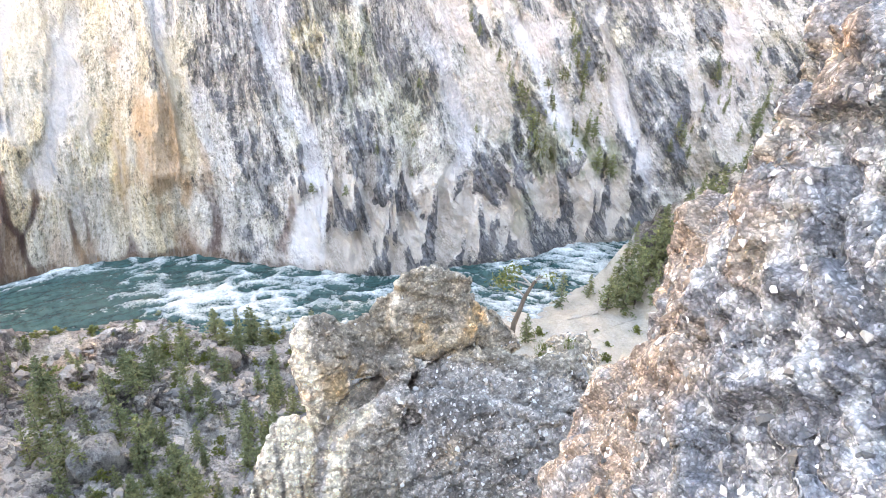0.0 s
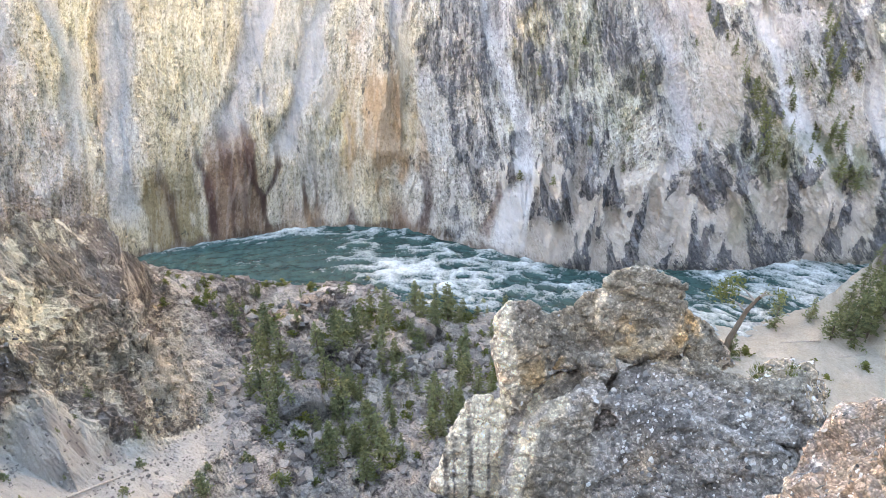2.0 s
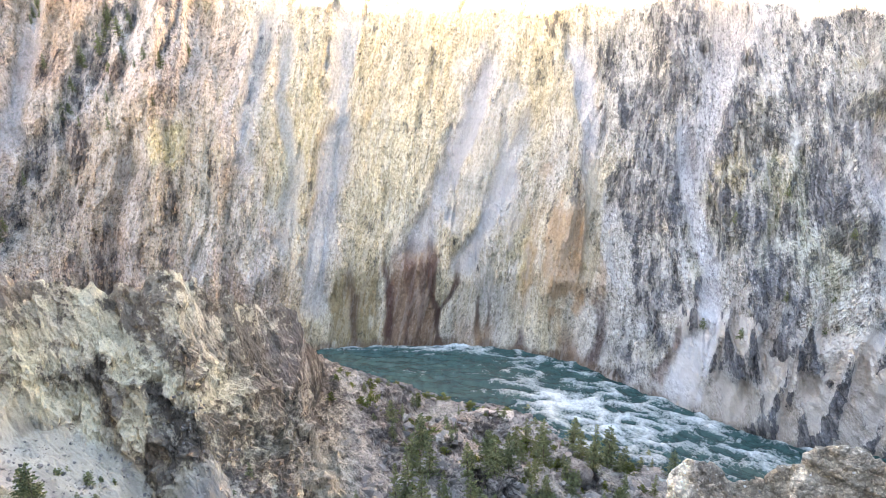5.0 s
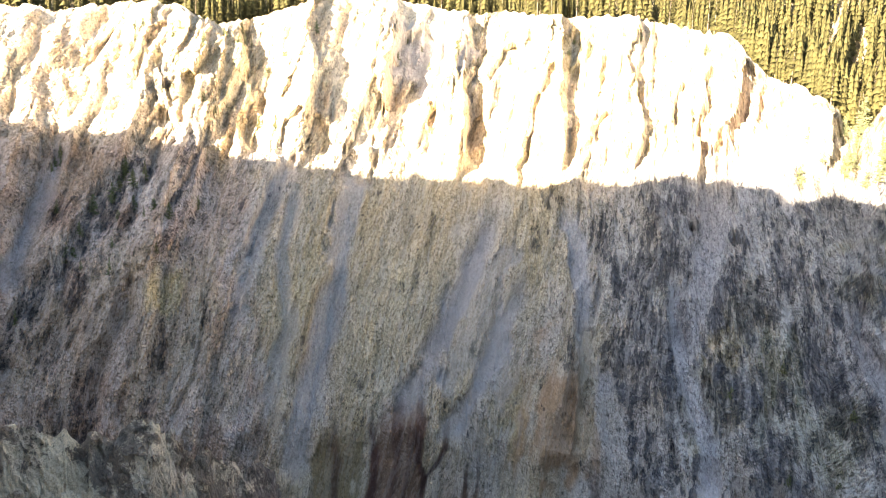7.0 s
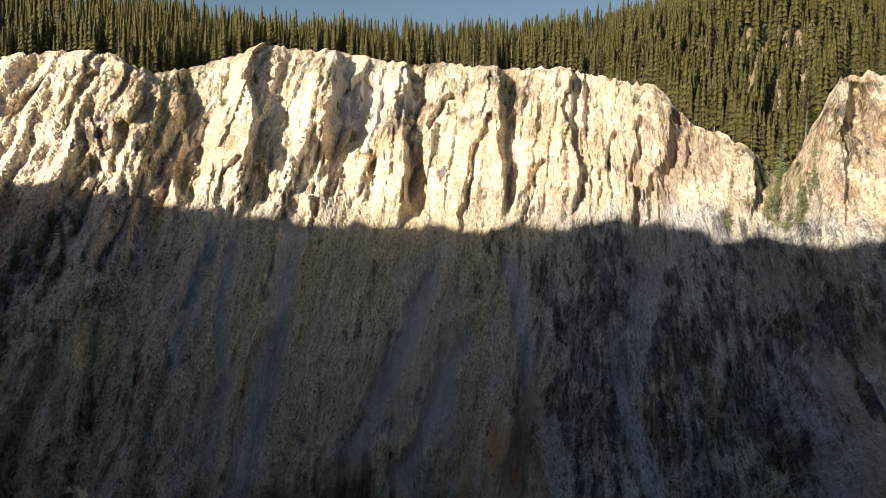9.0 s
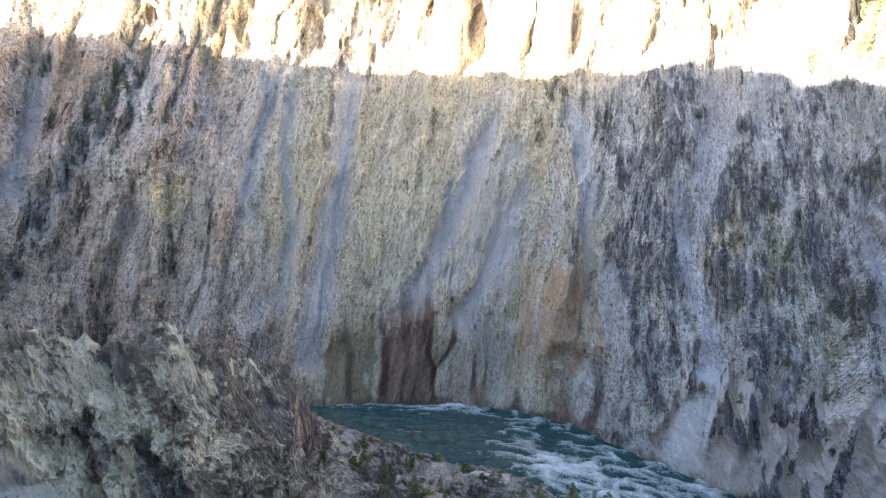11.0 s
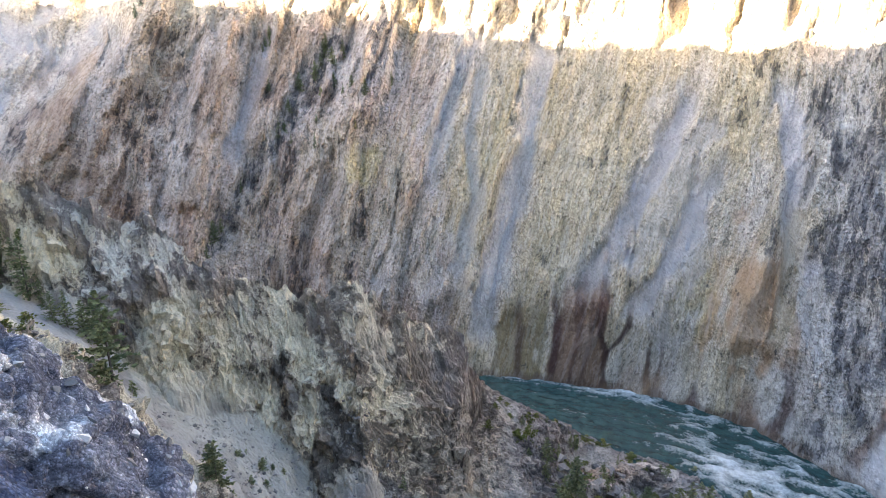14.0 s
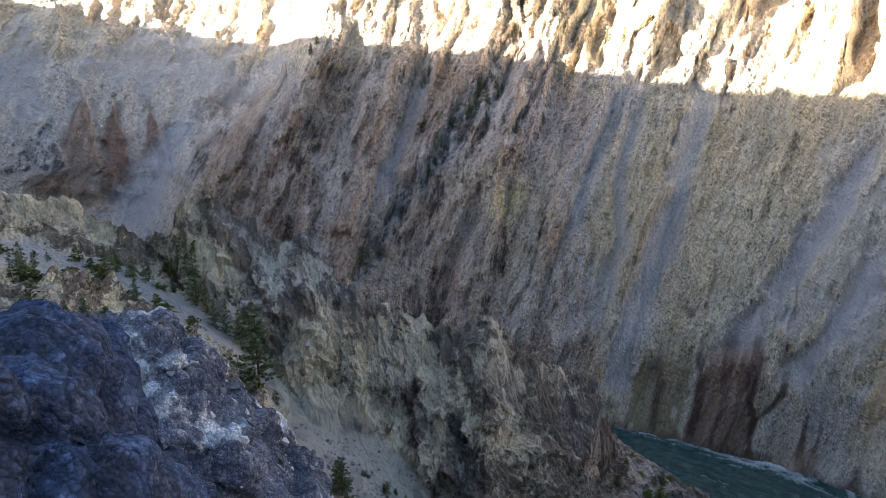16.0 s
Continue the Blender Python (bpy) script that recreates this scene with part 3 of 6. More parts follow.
def canyon_wall():
    az = np.concatenate([np.arange(-58, -30, 0.8), np.arange(-30, 99, 0.12), np.arange(99, 124, 0.8)])
    v = np.linspace(0, 1, 380)
    AZ, V = np.meshgrid(az, v)
    rim = np.interp(AZ, RIM_AZ, RIM_Z) + 2.0 * fbm(AZ * 0.45, 0.2, 0.7, 4, 3) + 1.6 * fbm(AZ * 1.7, 0.2, 0.9, 3, 4, ridged=True)
    Z = -1.5 + V * (rim + 1.5)
    cove = smooth(-1.5, 2.5, AZ - np.interp(Z, [20, 56, 95, 160], [89, 83.5, 75.5, 70]))
    R = far_r(AZ) + wall_run(Z) + 42 * cove
    S0 = np.radians(AZ - fall_lean(AZ) * (Z - 60)) * 200
    S = np.radians(AZ) * 200
    warp = 3.0 * fbm(S / 18, Z / 18, 3.3, 3, 7)
    rib = fbm((S0 + warp) / 24, Z / 160, 0.5, 3, 11, ridged=True)
    flute = fbm((S0 + 0.6 * warp) / 7.5, Z / 40, 2.5, 3, 21, ridged=True)
    crag = fbm((S0 + warp) / 4.2, Z / 8.5, 2.5, 4, 25, ridged=True)
    fine = fbm(S0 / 1.5, Z / 4.2, 4.5, 3, 41)
    strand = fbm(S0 / 0.9, Z / 15, 5.5, 3, 43)
    f1, f2, cell = worley((S0 + warp) / 3.4, Z / 13, S * 0 + 0.5, 5, (0,))
    cell = cell * smooth(0.0, 0.22, f2 - f1)
    lump = fbm((S + 0.5 * warp) / 3.4, Z / 4.6, 6.3, 5, 75)
    lone = fbm((S + warp) / 7, Z / 11, 6.9, 4, 76)
    t = fbm(S0 / 36, Z / 70, 7.7, 4, 51)
    t2 = fbm(S0 / 10, Z / 26, 8.7, 4, 53)
    high = smooth(94, 106, Z + 5 * t2)
    low = 1 - smooth(23, 27, Z + 3 * lone)
    calm = smooth(22, 27, AZ) * (1 - smooth(48, 56, AZ))
    rocky = np.maximum(1 - smooth(16, 26, AZ), 0.5 * smooth(47, 56, AZ)) * (1 - 0.7 * cove)
    gorge = smooth(47, 54, AZ) * (1 - cove)
    # relief: broad ribs and gullies, flutes, blocks; bold buttresses in the sunlit top
    D = -(5.5 + 3.5 * gorge) * rib - (2.0 - 0.9 * calm + 1.2 * gorge * (1 - high)) * flute - (1.7 - 0.9 * calm) * crag - 0.7 * fine - (0.4 + 0.9 * rocky) * lump - (1.0 - 0.6 * calm) * cell
    butt = fbm((S + 1.2 * warp) / 30, Z / 55, 1.7, 4, 87, ridged=True)
    notch = fbm((S + 2.0 * warp) / 11, Z / 26, 3.9, 4, 89, ridged=True)
    saw = S / 23 + 0.55 * fbm(S / 40, Z / 70, 3.5, 4, 97) + 0.12 * lone
    side = saw - np.floor(saw)
    bold = 0.5 + 0.5 * lattice(np.floor(saw), np.floor(saw) * 0, np.floor(saw) * 0, 99)
    saw2 = S0 / 7 + 0.7 * fbm(S / 15, Z / 35, 4.5, 4, 98) + 0.15 * lump
    side2 = saw2 - np.floor(saw2)
    bold2 = 0.5 + 0.5 * lattice(np.floor(saw2), np.floor(Z / 24 + 2 * t2), np.floor(saw2) * 0, 101)
    D = D + high * (1 - 0.45 * smooth(56, 61, AZ)) * ((3 + 12 * bold) * (side - 0.5) * smooth(1.0, 0.88, side) + 4.0 * bold2 * (side2 - 0.5) * smooth(1.0, 0.85, side2) - 4.0 * butt - 1.5 * notch - 1.2 * flute - 0.9 * crag)
    C = np.empty(AZ.shape + (3,))
    C[:] = (0.44, 0.40, 0.33)
    C = blend(C, calm * smooth(-0.5, 0.3, t + 0.25), (0.55, 0.475, 0.325), 0.9)
    C = blend(C, 1 - smooth(14, 24, AZ), (0.53, 0.52, 0.485), 0.85)
    C = blend(C, gorge, (0.44, 0.35, 0.28), 0.85)
    C = blend(C, cove, (0.60, 0.55, 0.49), 0.9)
    C = blend(C, smooth(0.05, 0.45, t2) * (0.5 + 0.5 * calm) * (1 - 0.6 * cove), (0.49, 0.40, 0.24), 0.55)
    C = blend(C, smooth(0.05, 0.45, -t2), (0.46, 0.45, 0.44), 0.5)
    C = blend(C, gorge * smooth(0.0, 0.4, lone + 0.5 * t), (0.36, 0.24, 0.17), 0.6)
    C = blend(C, (1 - smooth(14, 22, AZ)) * smooth(0.08, 0.3, lone), (0.56, 0.55, 0.52), 0.6)
    C = blend(C, (1 - smooth(14, 22, AZ)) * smooth(0.15, 0.4, fbm(S / 12, Z / 9, 3.1, 4, 92)), (0.50, 0.45, 0.29), 0.5)
    # how much of the surface is dark broken outcrop
    dark = 0.22 + 0.27 * rocky + 0.45 * lone + 0.25 * t2 + 0.16 * crag + 0.22 * rocky * fbm(S0 / 20, Z / 34, 1.1, 3, 63) - 0.10 * calm
    dark = dark - 0.3 * smooth(0.2, 0.65, rib) * gorge - 0.14 * gorge - 0.2 * cove + 0.12 * gorge * smooth(0.1, 0.5, -flute)
    dark = np.minimum(dark, 0.56 + 0.3 * lump + 0.2 * lone)
    scree = smooth(0.15, 0.65, -rib) * smooth(-0.3, 0.4, t) * (1 - high)
    C = blend(C, scree, (0.52, 0.49, 0.45), 0.6)
    dark = dark - 0.3 * scree
    # cream cliff top, kept paler in colour to strengthen the sunlight there
    C = blend(C, high, (0.66, 0.58, 0.45), 0.9)
    C = blend(C, high * smooth(0.1, 0.5, fbm(S / 9, Z / 9, 5.1, 4, 65)), (0.46, 0.33, 0.20), 0.5)
    wood = high * (1 - 0.8 * smooth(56, 61, AZ)) * smooth(0.0, 0.25, fbm(S / 22, (Z - 0.5 * S) / 22, 9.9, 4, 83))
    C = blend(C, wood * smooth(-0.2, 0.1, lump), (0.35, 0.28, 0.15), 0.75)
    C = blend(C, high * smooth(0.0, 0.4, -lone + 0.3 * t2), (0.60, 0.47, 0.32), 0.6)
    dark = dark * (1 - high) + high * (0.08 + 0.3 * wood + 0.35 * lone)
    rough = (1 - 0.4 * scree) * (1 - 0.3 * cove)
    band = low * (1 - smooth(13, 17, AZ)) * smooth(-19, -15, AZ)
    C = blend(C, band, (0.55, 0.505, 0.45), 0.95)
    rough = rough * (1 - 0.85 * band)
    tooth = smooth(-0.05, 0.2, 0.75 * fbm((S + warp) / 6.5, 0.3, 2.2, 3, 93, ridged=True) + 0.45 * lump + 0.22 - Z / 20) * band
    hang = smooth(0.0, 0.2, 0.9 * lone + 0.5 * lump + (Z - 21) / 18) * band
    dark = dark * (1 - band) + band * 0.2 * lone + 0.62 * np.maximum(tooth, hang)
    rough = np.maximum(rough, np.maximum(tooth, hang))
    D = D - 2.2 * tooth
    rag = 0.9 * fbm(S0 / 3.2, Z / 7, 6.1, 5, 67) + 0.3 * cell + 0.25 * lump
    for m, color, k, dig in wall_marks(AZ, Z, rag):
        D = D + dig * m
        if color in (RIBDARK, SLATE, DARK, GULLY):
            up = 0.64 if color in (RIBDARK, DARK) else 0.50 if color == SLATE else 0.53
            dark = np.maximum(dark, m * k * up + (1 - m) * dark)
            C = blend(C, m, (0.50, 0.50, 0.49), 0.5 * k)
            rough = np.maximum(rough, m * k)
            continue
        C = blend(C, m, color, k)
        if color in (OLIVE, BROWN, STAIN, RUST, ORANGE):
            rough = rough * (1 - 0.55 * np.clip(m * k, 0, 1))
        dark = dark * (1 - np.clip(m * k, 0, 1) * (0.9 if color in SCREE else 0.35))
        if color in SCREE:
            rough = rough * (1 - 0.55 * np.clip(m, 0, 1))
            D = D * (1 - 0.3 * np.clip(m, 0, 1) * k) + 0.6 * m
    for az0, z0, ra, rz, dig in RECESSES:
        down = (z0 + rz - Z) / (2 * rz)
        half = max(0.9 * ra, 1.2) * np.sqrt(np.clip(down, 0.0, 1.0)) + 0.02
        off = np.abs(AZ - az0 - 0.8 * fall_lean(AZ) * (Z - z0)) / half + 0.8 * rag
        D = D + 0.8 * dig * (down > 0) * (1 - smooth(0.75, 1.1, off)) * (1 - smooth(1.2, 2.2, down))
    wet = (1 - smooth(0.6, 2.6, Z + 2.5 * rag)) * (0.35 + 0.65 * smooth(13, 16, AZ))
    C = blend(C, wet, (0.14, 0.095, 0.065), 0.8)
    grain = np.random.default_rng(8).uniform(-1, 1, AZ.shape)
    D = D + 0.45 * grain * (0.3 + 0.7 * rough) * (0.6 + 0.4 * rocky)
    D = D * (0.3 + 0.7 * smooth(0, 22, Z)) * smooth(0.0, 0.03, V)
    R2 = R + D * (1 - 0.5 * smooth(0.97, 1.0, V))
    P = np.stack([-R2 * np.sin(np.radians(AZ)), R2 * np.cos(np.radians(AZ)), Z - 0.3 * np.clip(D, -6, 6) * smooth(0.0, 0.1, V) * (1 - smooth(0.95, 1, V))], -1)
    C = C * (1 + rough[..., None] * (0.12 * fine + 0.25 * strand * (1 - 0.6 * rocky) + 0.12 * cell + 0.15 * crag)[..., None])
    # last tint also lifts the top's colour, adding to its sunlight
    C = np.clip(C * np.array((0.99, 1.0, 1.03)) * (1 + 0.14 * high)[..., None], 0.02, 0.82)
    C = np.concatenate([C, np.clip(dark, 0, 1)[..., None]], -1)
    fall = np.stack([S0 + 0.5 * warp, Z, R2 * 0.4], -1)
    net = (1 - smooth(18, 23, AZ)) * smooth(0, 6, AZ) * (1 - band) * (1 - high) * (0.9 + 1.6 * fbm(S / 14, Z / 25, 2.7, 3, 103))
    me = grid_mesh("canyon_wall", P, C, np.clip(rough, 0, 1) + np.clip(net, 0, 0.9), True, fall)
    me.materials.append(MAT_WALL)
    tagged(new("canyon_wall", me), "tall ribbed canyon wall of yellow, buff and grey volcanic rock above the river", "cliff", kind="structure")
    return P, az


WALL_P, WALL_AZ = canyon_wall()


# ---- ground of the near side: ledge, cliff below it, gully, ridge, spur, gravel bank ----
VALLEY = np.array([(36, 3, 128), (41.7, 10, 104), (44.7, 11, 93), (50.6, 12.5, 86), (60.5, 21.6, 84), (65.7, 29, 85), (70, 35, 88), (77, 46, 96), (81.4, 56.5, 105), (86.5, 62.5, 110), (90.5, 65.7, 115), (98, 70, 120), (125, 80, 130)], float)
RIDGE = np.array([(39, 0, 150), (42.7, 5, 143), (46.8, 17, 138), (47.9, 26, 135), (49.4, 38.5, 125), (54, 47, 118), (58.8, 54.5, 112), (62.3, 54, 112), (66.5, 57.2, 112), (70.5, 59.5, 112), (72.4, 63.5, 113), (75.2, 71, 115), (77, 69, 116), (80.7, 74.5, 120), (82, 78.2, 121), (84.5, 77, 124), (86, 69.5, 128), (92, 71.5, 138), (97, 77, 145), (125, 95, 165)], float)
SPUR = np.array([(-45, 85, 150), (-32, 52, 160), (-24, 32.5, 166), (-20, 22, 166), (-17, 8, 165), (-14, 0.5, 152), (-12, -4, 148)], float)


def ground_z(AZ, R, detail=True):
    X, Y = -R * np.sin(np.radians(AZ)), R * np.cos(np.radians(AZ))
    shore = near_r(AZ)
    z = 0.08 * (shore - R) + 0.3
    z = np.where(R > shore, -0.35 * (R - shore), z)
    # gully floor
    zv, rv = np.interp(AZ, VALLEY[:, 0], VALLEY[:, 1]), np.interp(AZ, VALLEY[:, 0], VALLEY[:, 2])
    kv = smooth(36, 46, AZ)
    zc, rc = np.interp(AZ, RIDGE[:, 0], RIDGE[:, 1]), np.interp(AZ, RIDGE[:, 0], RIDGE[:, 2])
    z = z + (np.minimum(zv + 0.12 * np.abs(R - rv), zv + 9) - z) * kv * (R < rc)
    # knolls
    m = fbm(X / 22, Y / 22, 0.2, 4, 71, ridged=True)
    z = z + 6.5 * np.clip(m, 0, 1) * smooth(3, 14, shore - R) * (1 - kv) * (0.25 + 0.75 * smooth(-6, 6, AZ))
    crag = fbm(X / 8, Y / 8, z / 30, 5, 81, ridged=True)
    # ridge
    rough = fbm((X + 0.5 * R) / 9, (Y - 0.5 * R) / 9, 0.9, 5, 91, ridged=True)
    spire = (fbm(AZ * 0.5, 0.2, 1.9, 4, 95, ridged=True) - 0.1) * smooth(46, 52, AZ)
    gate = np.abs(R - rc)
    face = zc + 3.2 * spire * (1 - smooth(0, 16, gate)) - np.where(R < rc, (1.3 + 0.6 * smooth(60, 68, AZ)) * gate, 1.1 * gate) + (3.4 * rough * smooth(0, 10, gate) + 1.3 * crag) * smooth(40, 47, AZ)
    fan = zv + 0.62 * (R - rv) - 3 + 2.0 * m
    face = np.where((R < rc) & (R > rv), np.maximum(face, np.minimum(fan, zc - 10)), face)
    ridge = np.where(AZ > 38.5, face, -50)
    # spur
    zs, rs = np.interp(AZ, SPUR[:, 0], SPUR[:, 1]), np.interp(AZ, SPUR[:, 0], SPUR[:, 2])
    spur = np.where(AZ < -11.5, zs - 0.75 * np.abs(R - rs) + 1.2 * m, -50)
    # cliff under the ledge
    cliff = 98.2 - 1.38 * np.maximum(R - 1.0, 0) + 2.0 * crag * smooth(4, 30, R) - 0.8 * smooth(0.5, 1.4, R)
    z = np.maximum(np.maximum(z + 0.9 * crag * smooth(1, 8, shore - R), ridge), np.maximum(spur, cliff))
    # unseen hillside behind the ledge, its crest fitted to shade the far wall
    A2 = np.where(AZ < 0, AZ + 360, AZ)
    back = np.maximum(smooth(100, 112, AZ), 1 - smooth(-75, -45, AZ))
    crest = np.interp(A2, [100, 106, 112, 118, 125, 135, 145, 155, 165, 180, 320], [39, 39, 48, 62, 56, 57, 66, 67, 75, 76, 76])
    hill = 98.2 + np.minimum(0.68 * np.maximum(R - 6, 0), crest) + 2.5 * m * smooth(5, 40, R) + 0.03 * np.maximum(R - 130, 0)
    z = z * (1 - back) + np.maximum(hill, z) * back
    return z


def near_bank():
    az = np.concatenate([np.arange(-46, 38, 0.25), np.arange(38, 98, 0.18), np.arange(98, 104, 0.25), np.arange(104, 314.1, 2.5)])
    r = np.concatenate([np.linspace(0.02, 4, 10), np.geomspace(4.4, 60, 50), np.linspace(61, 84, 36), np.linspace(84.4, 150, 190), np.linspace(150.8, 215, 60), np.geomspace(220, 2600, 22)])
    AZ, R = np.meshgrid(az, r)
    A = np.where(AZ > 220, AZ - 360, AZ)
    Z = ground_z(A, R)
    far = R > near_r(A) + 25
    vis = (A > -46) & (A < 104)
    Z = np.where(far & vis, -9.0, Z)
    P = np.stack([-R * np.sin(np.radians(AZ)), R * np.cos(np.radians(AZ)), Z], -1)
    X, Y = P[..., 0], P[..., 1]
    C = np.empty(AZ.shape + (3,))
    C[:] = (0.35, 0.33, 0.315)
    C = blend(C, smooth(40, 60, R) * (A < 42) * (A > 4), (0.34, 0.325, 0.32), 0.6)
    warm = np.exp(-((A - 36) / 5) ** 2 - ((R - 132) / 12) ** 2)
    C = blend(C, warm, (0.37, 0.27, 0.20), 0.9)
    t = fbm(X / 14, Y / 14, Z / 14, 4, 101)
    C = blend(C, smooth(0.0, 0.5, t), (0.30, 0.285, 0.28), 0.8)
    C = blend(C, smooth(0.1, 0.5, -t), (0.42, 0.40, 0.37), 0.8)
    kr = smooth(44, 49, A) * smooth(70, 95, R)
    zc, rc = np.interp(A, RIDGE[:, 0], RIDGE[:, 1]), np.interp(A, RIDGE[:, 0], RIDGE[:, 2])
    C = blend(C, kr, (0.60, 0.53, 0.425), 0.85)
    C = blend(C, kr * smooth(-0.2, 0.4, t + 0.2), (0.60, 0.53, 0.38), 0.6)
    zv, rv = np.interp(A, VALLEY[:, 0], VALLEY[:, 1]), np.interp(A, VALLEY[:, 0], VALLEY[:, 2])
    wide = np.interp(A, [36, 44, 52, 60, 70, 80, 98], [4, 4, 6, 8, 6, 6, 9]) * (1 + 0.7 * t)
    bed = smooth(36, 44, A) * (1 - smooth(0.7, 1.3, (R - rv) / np.where(R > rv, wide, 0.8 * wide))) * smooth(0.7, 1.3, 2 + (R - rv) / (0.8 * wide))
    C = blend(C, bed, (0.36, 0.35, 0.345), 0.95)
    fan = smooth(-3, 3, np.minimum(zv + 0.62 * (R - rv) - 3, zc - 10) - zc + (1.3 + 0.6 * smooth(60, 68, A)) * (rc - R) + 4 * t) * (R < rc) * smooth(-2, 4, R - rv) * smooth(61, 66, A) * (1 - smooth(46, 54, zv + 0.62 * (R - rv) - 3 + 5 * t))
    C = blend(C, fan, (0.43, 0.415, 0.375), 0.9)
    bed = np.maximum(bed, 0.9 * fan)
    sand = (1 - smooth(-8, -4, A)) * (1 - smooth(8, 16, Z)) * smooth(60, 80, R)
    C = blend(C, sand, (0.41, 0.385, 0.345), 0.95)
    rough = (1 - 0.7 * np.maximum(bed, sand)) * (1 - 0.35 * kr)
    du, dv = np.gradient(P, axis=1), np.gradient(P, axis=0)
    N = np.cross(du, dv)
    N /= np.linalg.norm(N, axis=-1, keepdims=True) + 1e-9
    N *= np.where(N[..., 2:] < 0, -1, 1)
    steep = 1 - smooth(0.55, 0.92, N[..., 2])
    f1, f2, cell = worley(np.radians(AZ) * 110 / 2.6, R / 4.0, Z / 7.0, 9)
    amp = (0.25 + 0.75 * np.maximum(steep, kr)) * smooth(8, 30, R) * (1 - 0.85 * np.maximum(bed, sand)) * (R < near_r(A) + 5) * (1 - 0.65 * kr * (1 - smooth(2, 9, np.abs(R - rc))))
    U = np.radians(AZ) * 110 - 0.6 * Z
    W = np.radians(AZ) * 60 + Z
    lump = fbm(U / 6.5, W / 15, R / 40, 4, 119) + 0.4 * fbm(U / 2.6, W / 4.0, R / 12, 3, 121)
    blocky = smooth(-0.03, 0.06, lump) * kr * (1 - bed)
    e1, e2, chunk = worley(U / 2.2, W / 3.4, R / 8, 19)
    chunk = chunk * smooth(0.0, 0.15, e2 - e1)
    d = 1.1 * cell * (1 - 0.6 * kr) + blocky * (1.7 + 1.1 * chunk) / (0.25 + 0.75 * np.maximum(steep, kr)) + (1.5 - 1.1 * kr) * fbm(np.radians(AZ) * 110 / 3, R / 8, Z / 9, 4, 111, ridged=True) + 0.5 * fbm(X / 1.2, Y / 1.2, Z / 1.2, 2, 113) - 1.5 * kr * (1 - bed) * fbm(X / 6, Y / 6, Z / 6, 4, 115, ridged=True)
    grain = np.random.default_rng(9).uniform(-1, 1, R.shape)
    d = d + 0.45 * grain
    P = P + N * (d * amp)[..., None]
    C = C * (1 + 0.16 * (grain * rough)[..., None]) * (1 + 0.3 * kr * (1 - bed))[..., None] * np.array((1.01, 1.0, 0.965))
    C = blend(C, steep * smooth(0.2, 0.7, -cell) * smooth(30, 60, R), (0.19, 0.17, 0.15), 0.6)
    tone = fbm(U / 12, W / 16, 0.7, 4, 117)
    C = blend(C, kr * (1 - bed) * smooth(0.0, 0.3, tone), (0.74, 0.65, 0.47), 0.8)
    C = blend(C, kr * (1 - bed) * smooth(0.05, 0.35, -tone), (0.73, 0.70, 0.63), 0.8)
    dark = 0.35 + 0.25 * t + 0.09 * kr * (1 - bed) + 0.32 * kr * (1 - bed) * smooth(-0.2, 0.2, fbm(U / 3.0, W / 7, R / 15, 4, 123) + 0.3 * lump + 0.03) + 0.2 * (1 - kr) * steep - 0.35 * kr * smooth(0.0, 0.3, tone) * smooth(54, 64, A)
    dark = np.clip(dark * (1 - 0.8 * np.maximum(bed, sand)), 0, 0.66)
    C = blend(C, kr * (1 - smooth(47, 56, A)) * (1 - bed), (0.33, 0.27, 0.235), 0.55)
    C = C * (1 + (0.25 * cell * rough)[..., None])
    C = C * (1 + 0.2 * t[..., None])
    C = C * np.minimum(1, 0.78 / C.max(-1))[..., None]
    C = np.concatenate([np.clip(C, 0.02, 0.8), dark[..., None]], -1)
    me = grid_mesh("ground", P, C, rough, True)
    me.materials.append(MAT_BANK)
    tagged(new("ground", me), "steep rocky near side of the canyon with scree, crags and a gravel bank", "ground", kind="structure")


near_bank()


def plateau():
    az = np.arange(-58, 124, 0.6)
    d = np.concatenate([[0.0], np.geomspace(2, 2000, 40)])
    AZ, DD = np.meshgrid(az, d)
    top = WALL_P[-1]
    taz = np.degrees(np.arctan2(-top[:, 0], top[:, 1]))
    o = np.argsort(taz)
    tr, tz = np.interp(AZ, taz[o], np.hypot(top[o, 0], top[o, 1])), np.interp(AZ, taz[o], top[o, 2])
    R = tr + DD - 0.5
    Z = tz - 0.4 + (plateau_z(AZ, DD) - tz) * smooth(0, 60, DD)
    P = np.stack([-R * np.sin(np.radians(AZ)), R * np.cos(np.radians(AZ)), Z], -1)
    C = np.empty(AZ.shape + (3,))
    C[:] = (0.24, 0.2, 0.12)
    C = np.concatenate([C, np.full(AZ.shape + (1,), 0.3)], -1)
    me = grid_mesh("plateau", P, C, np.full(AZ.shape, 0.8))
    me.materials.append(MAT_BANK)
    tagged(new("plateau", me), "wooded plateau behind the canyon rim", "ground", kind="structure")
    return taz[o], np.hypot(top[o, 0], top[o, 1]), top[o, 2]


def plateau_z(AZ, DD):
    return 150 + 0.33 * DD * (1 - smooth(150, 700, DD) * 0.6) + 3 * fbm(AZ * 0.1, DD / 60, 0.4, 3, 131)


RIM_LINE = plateau()


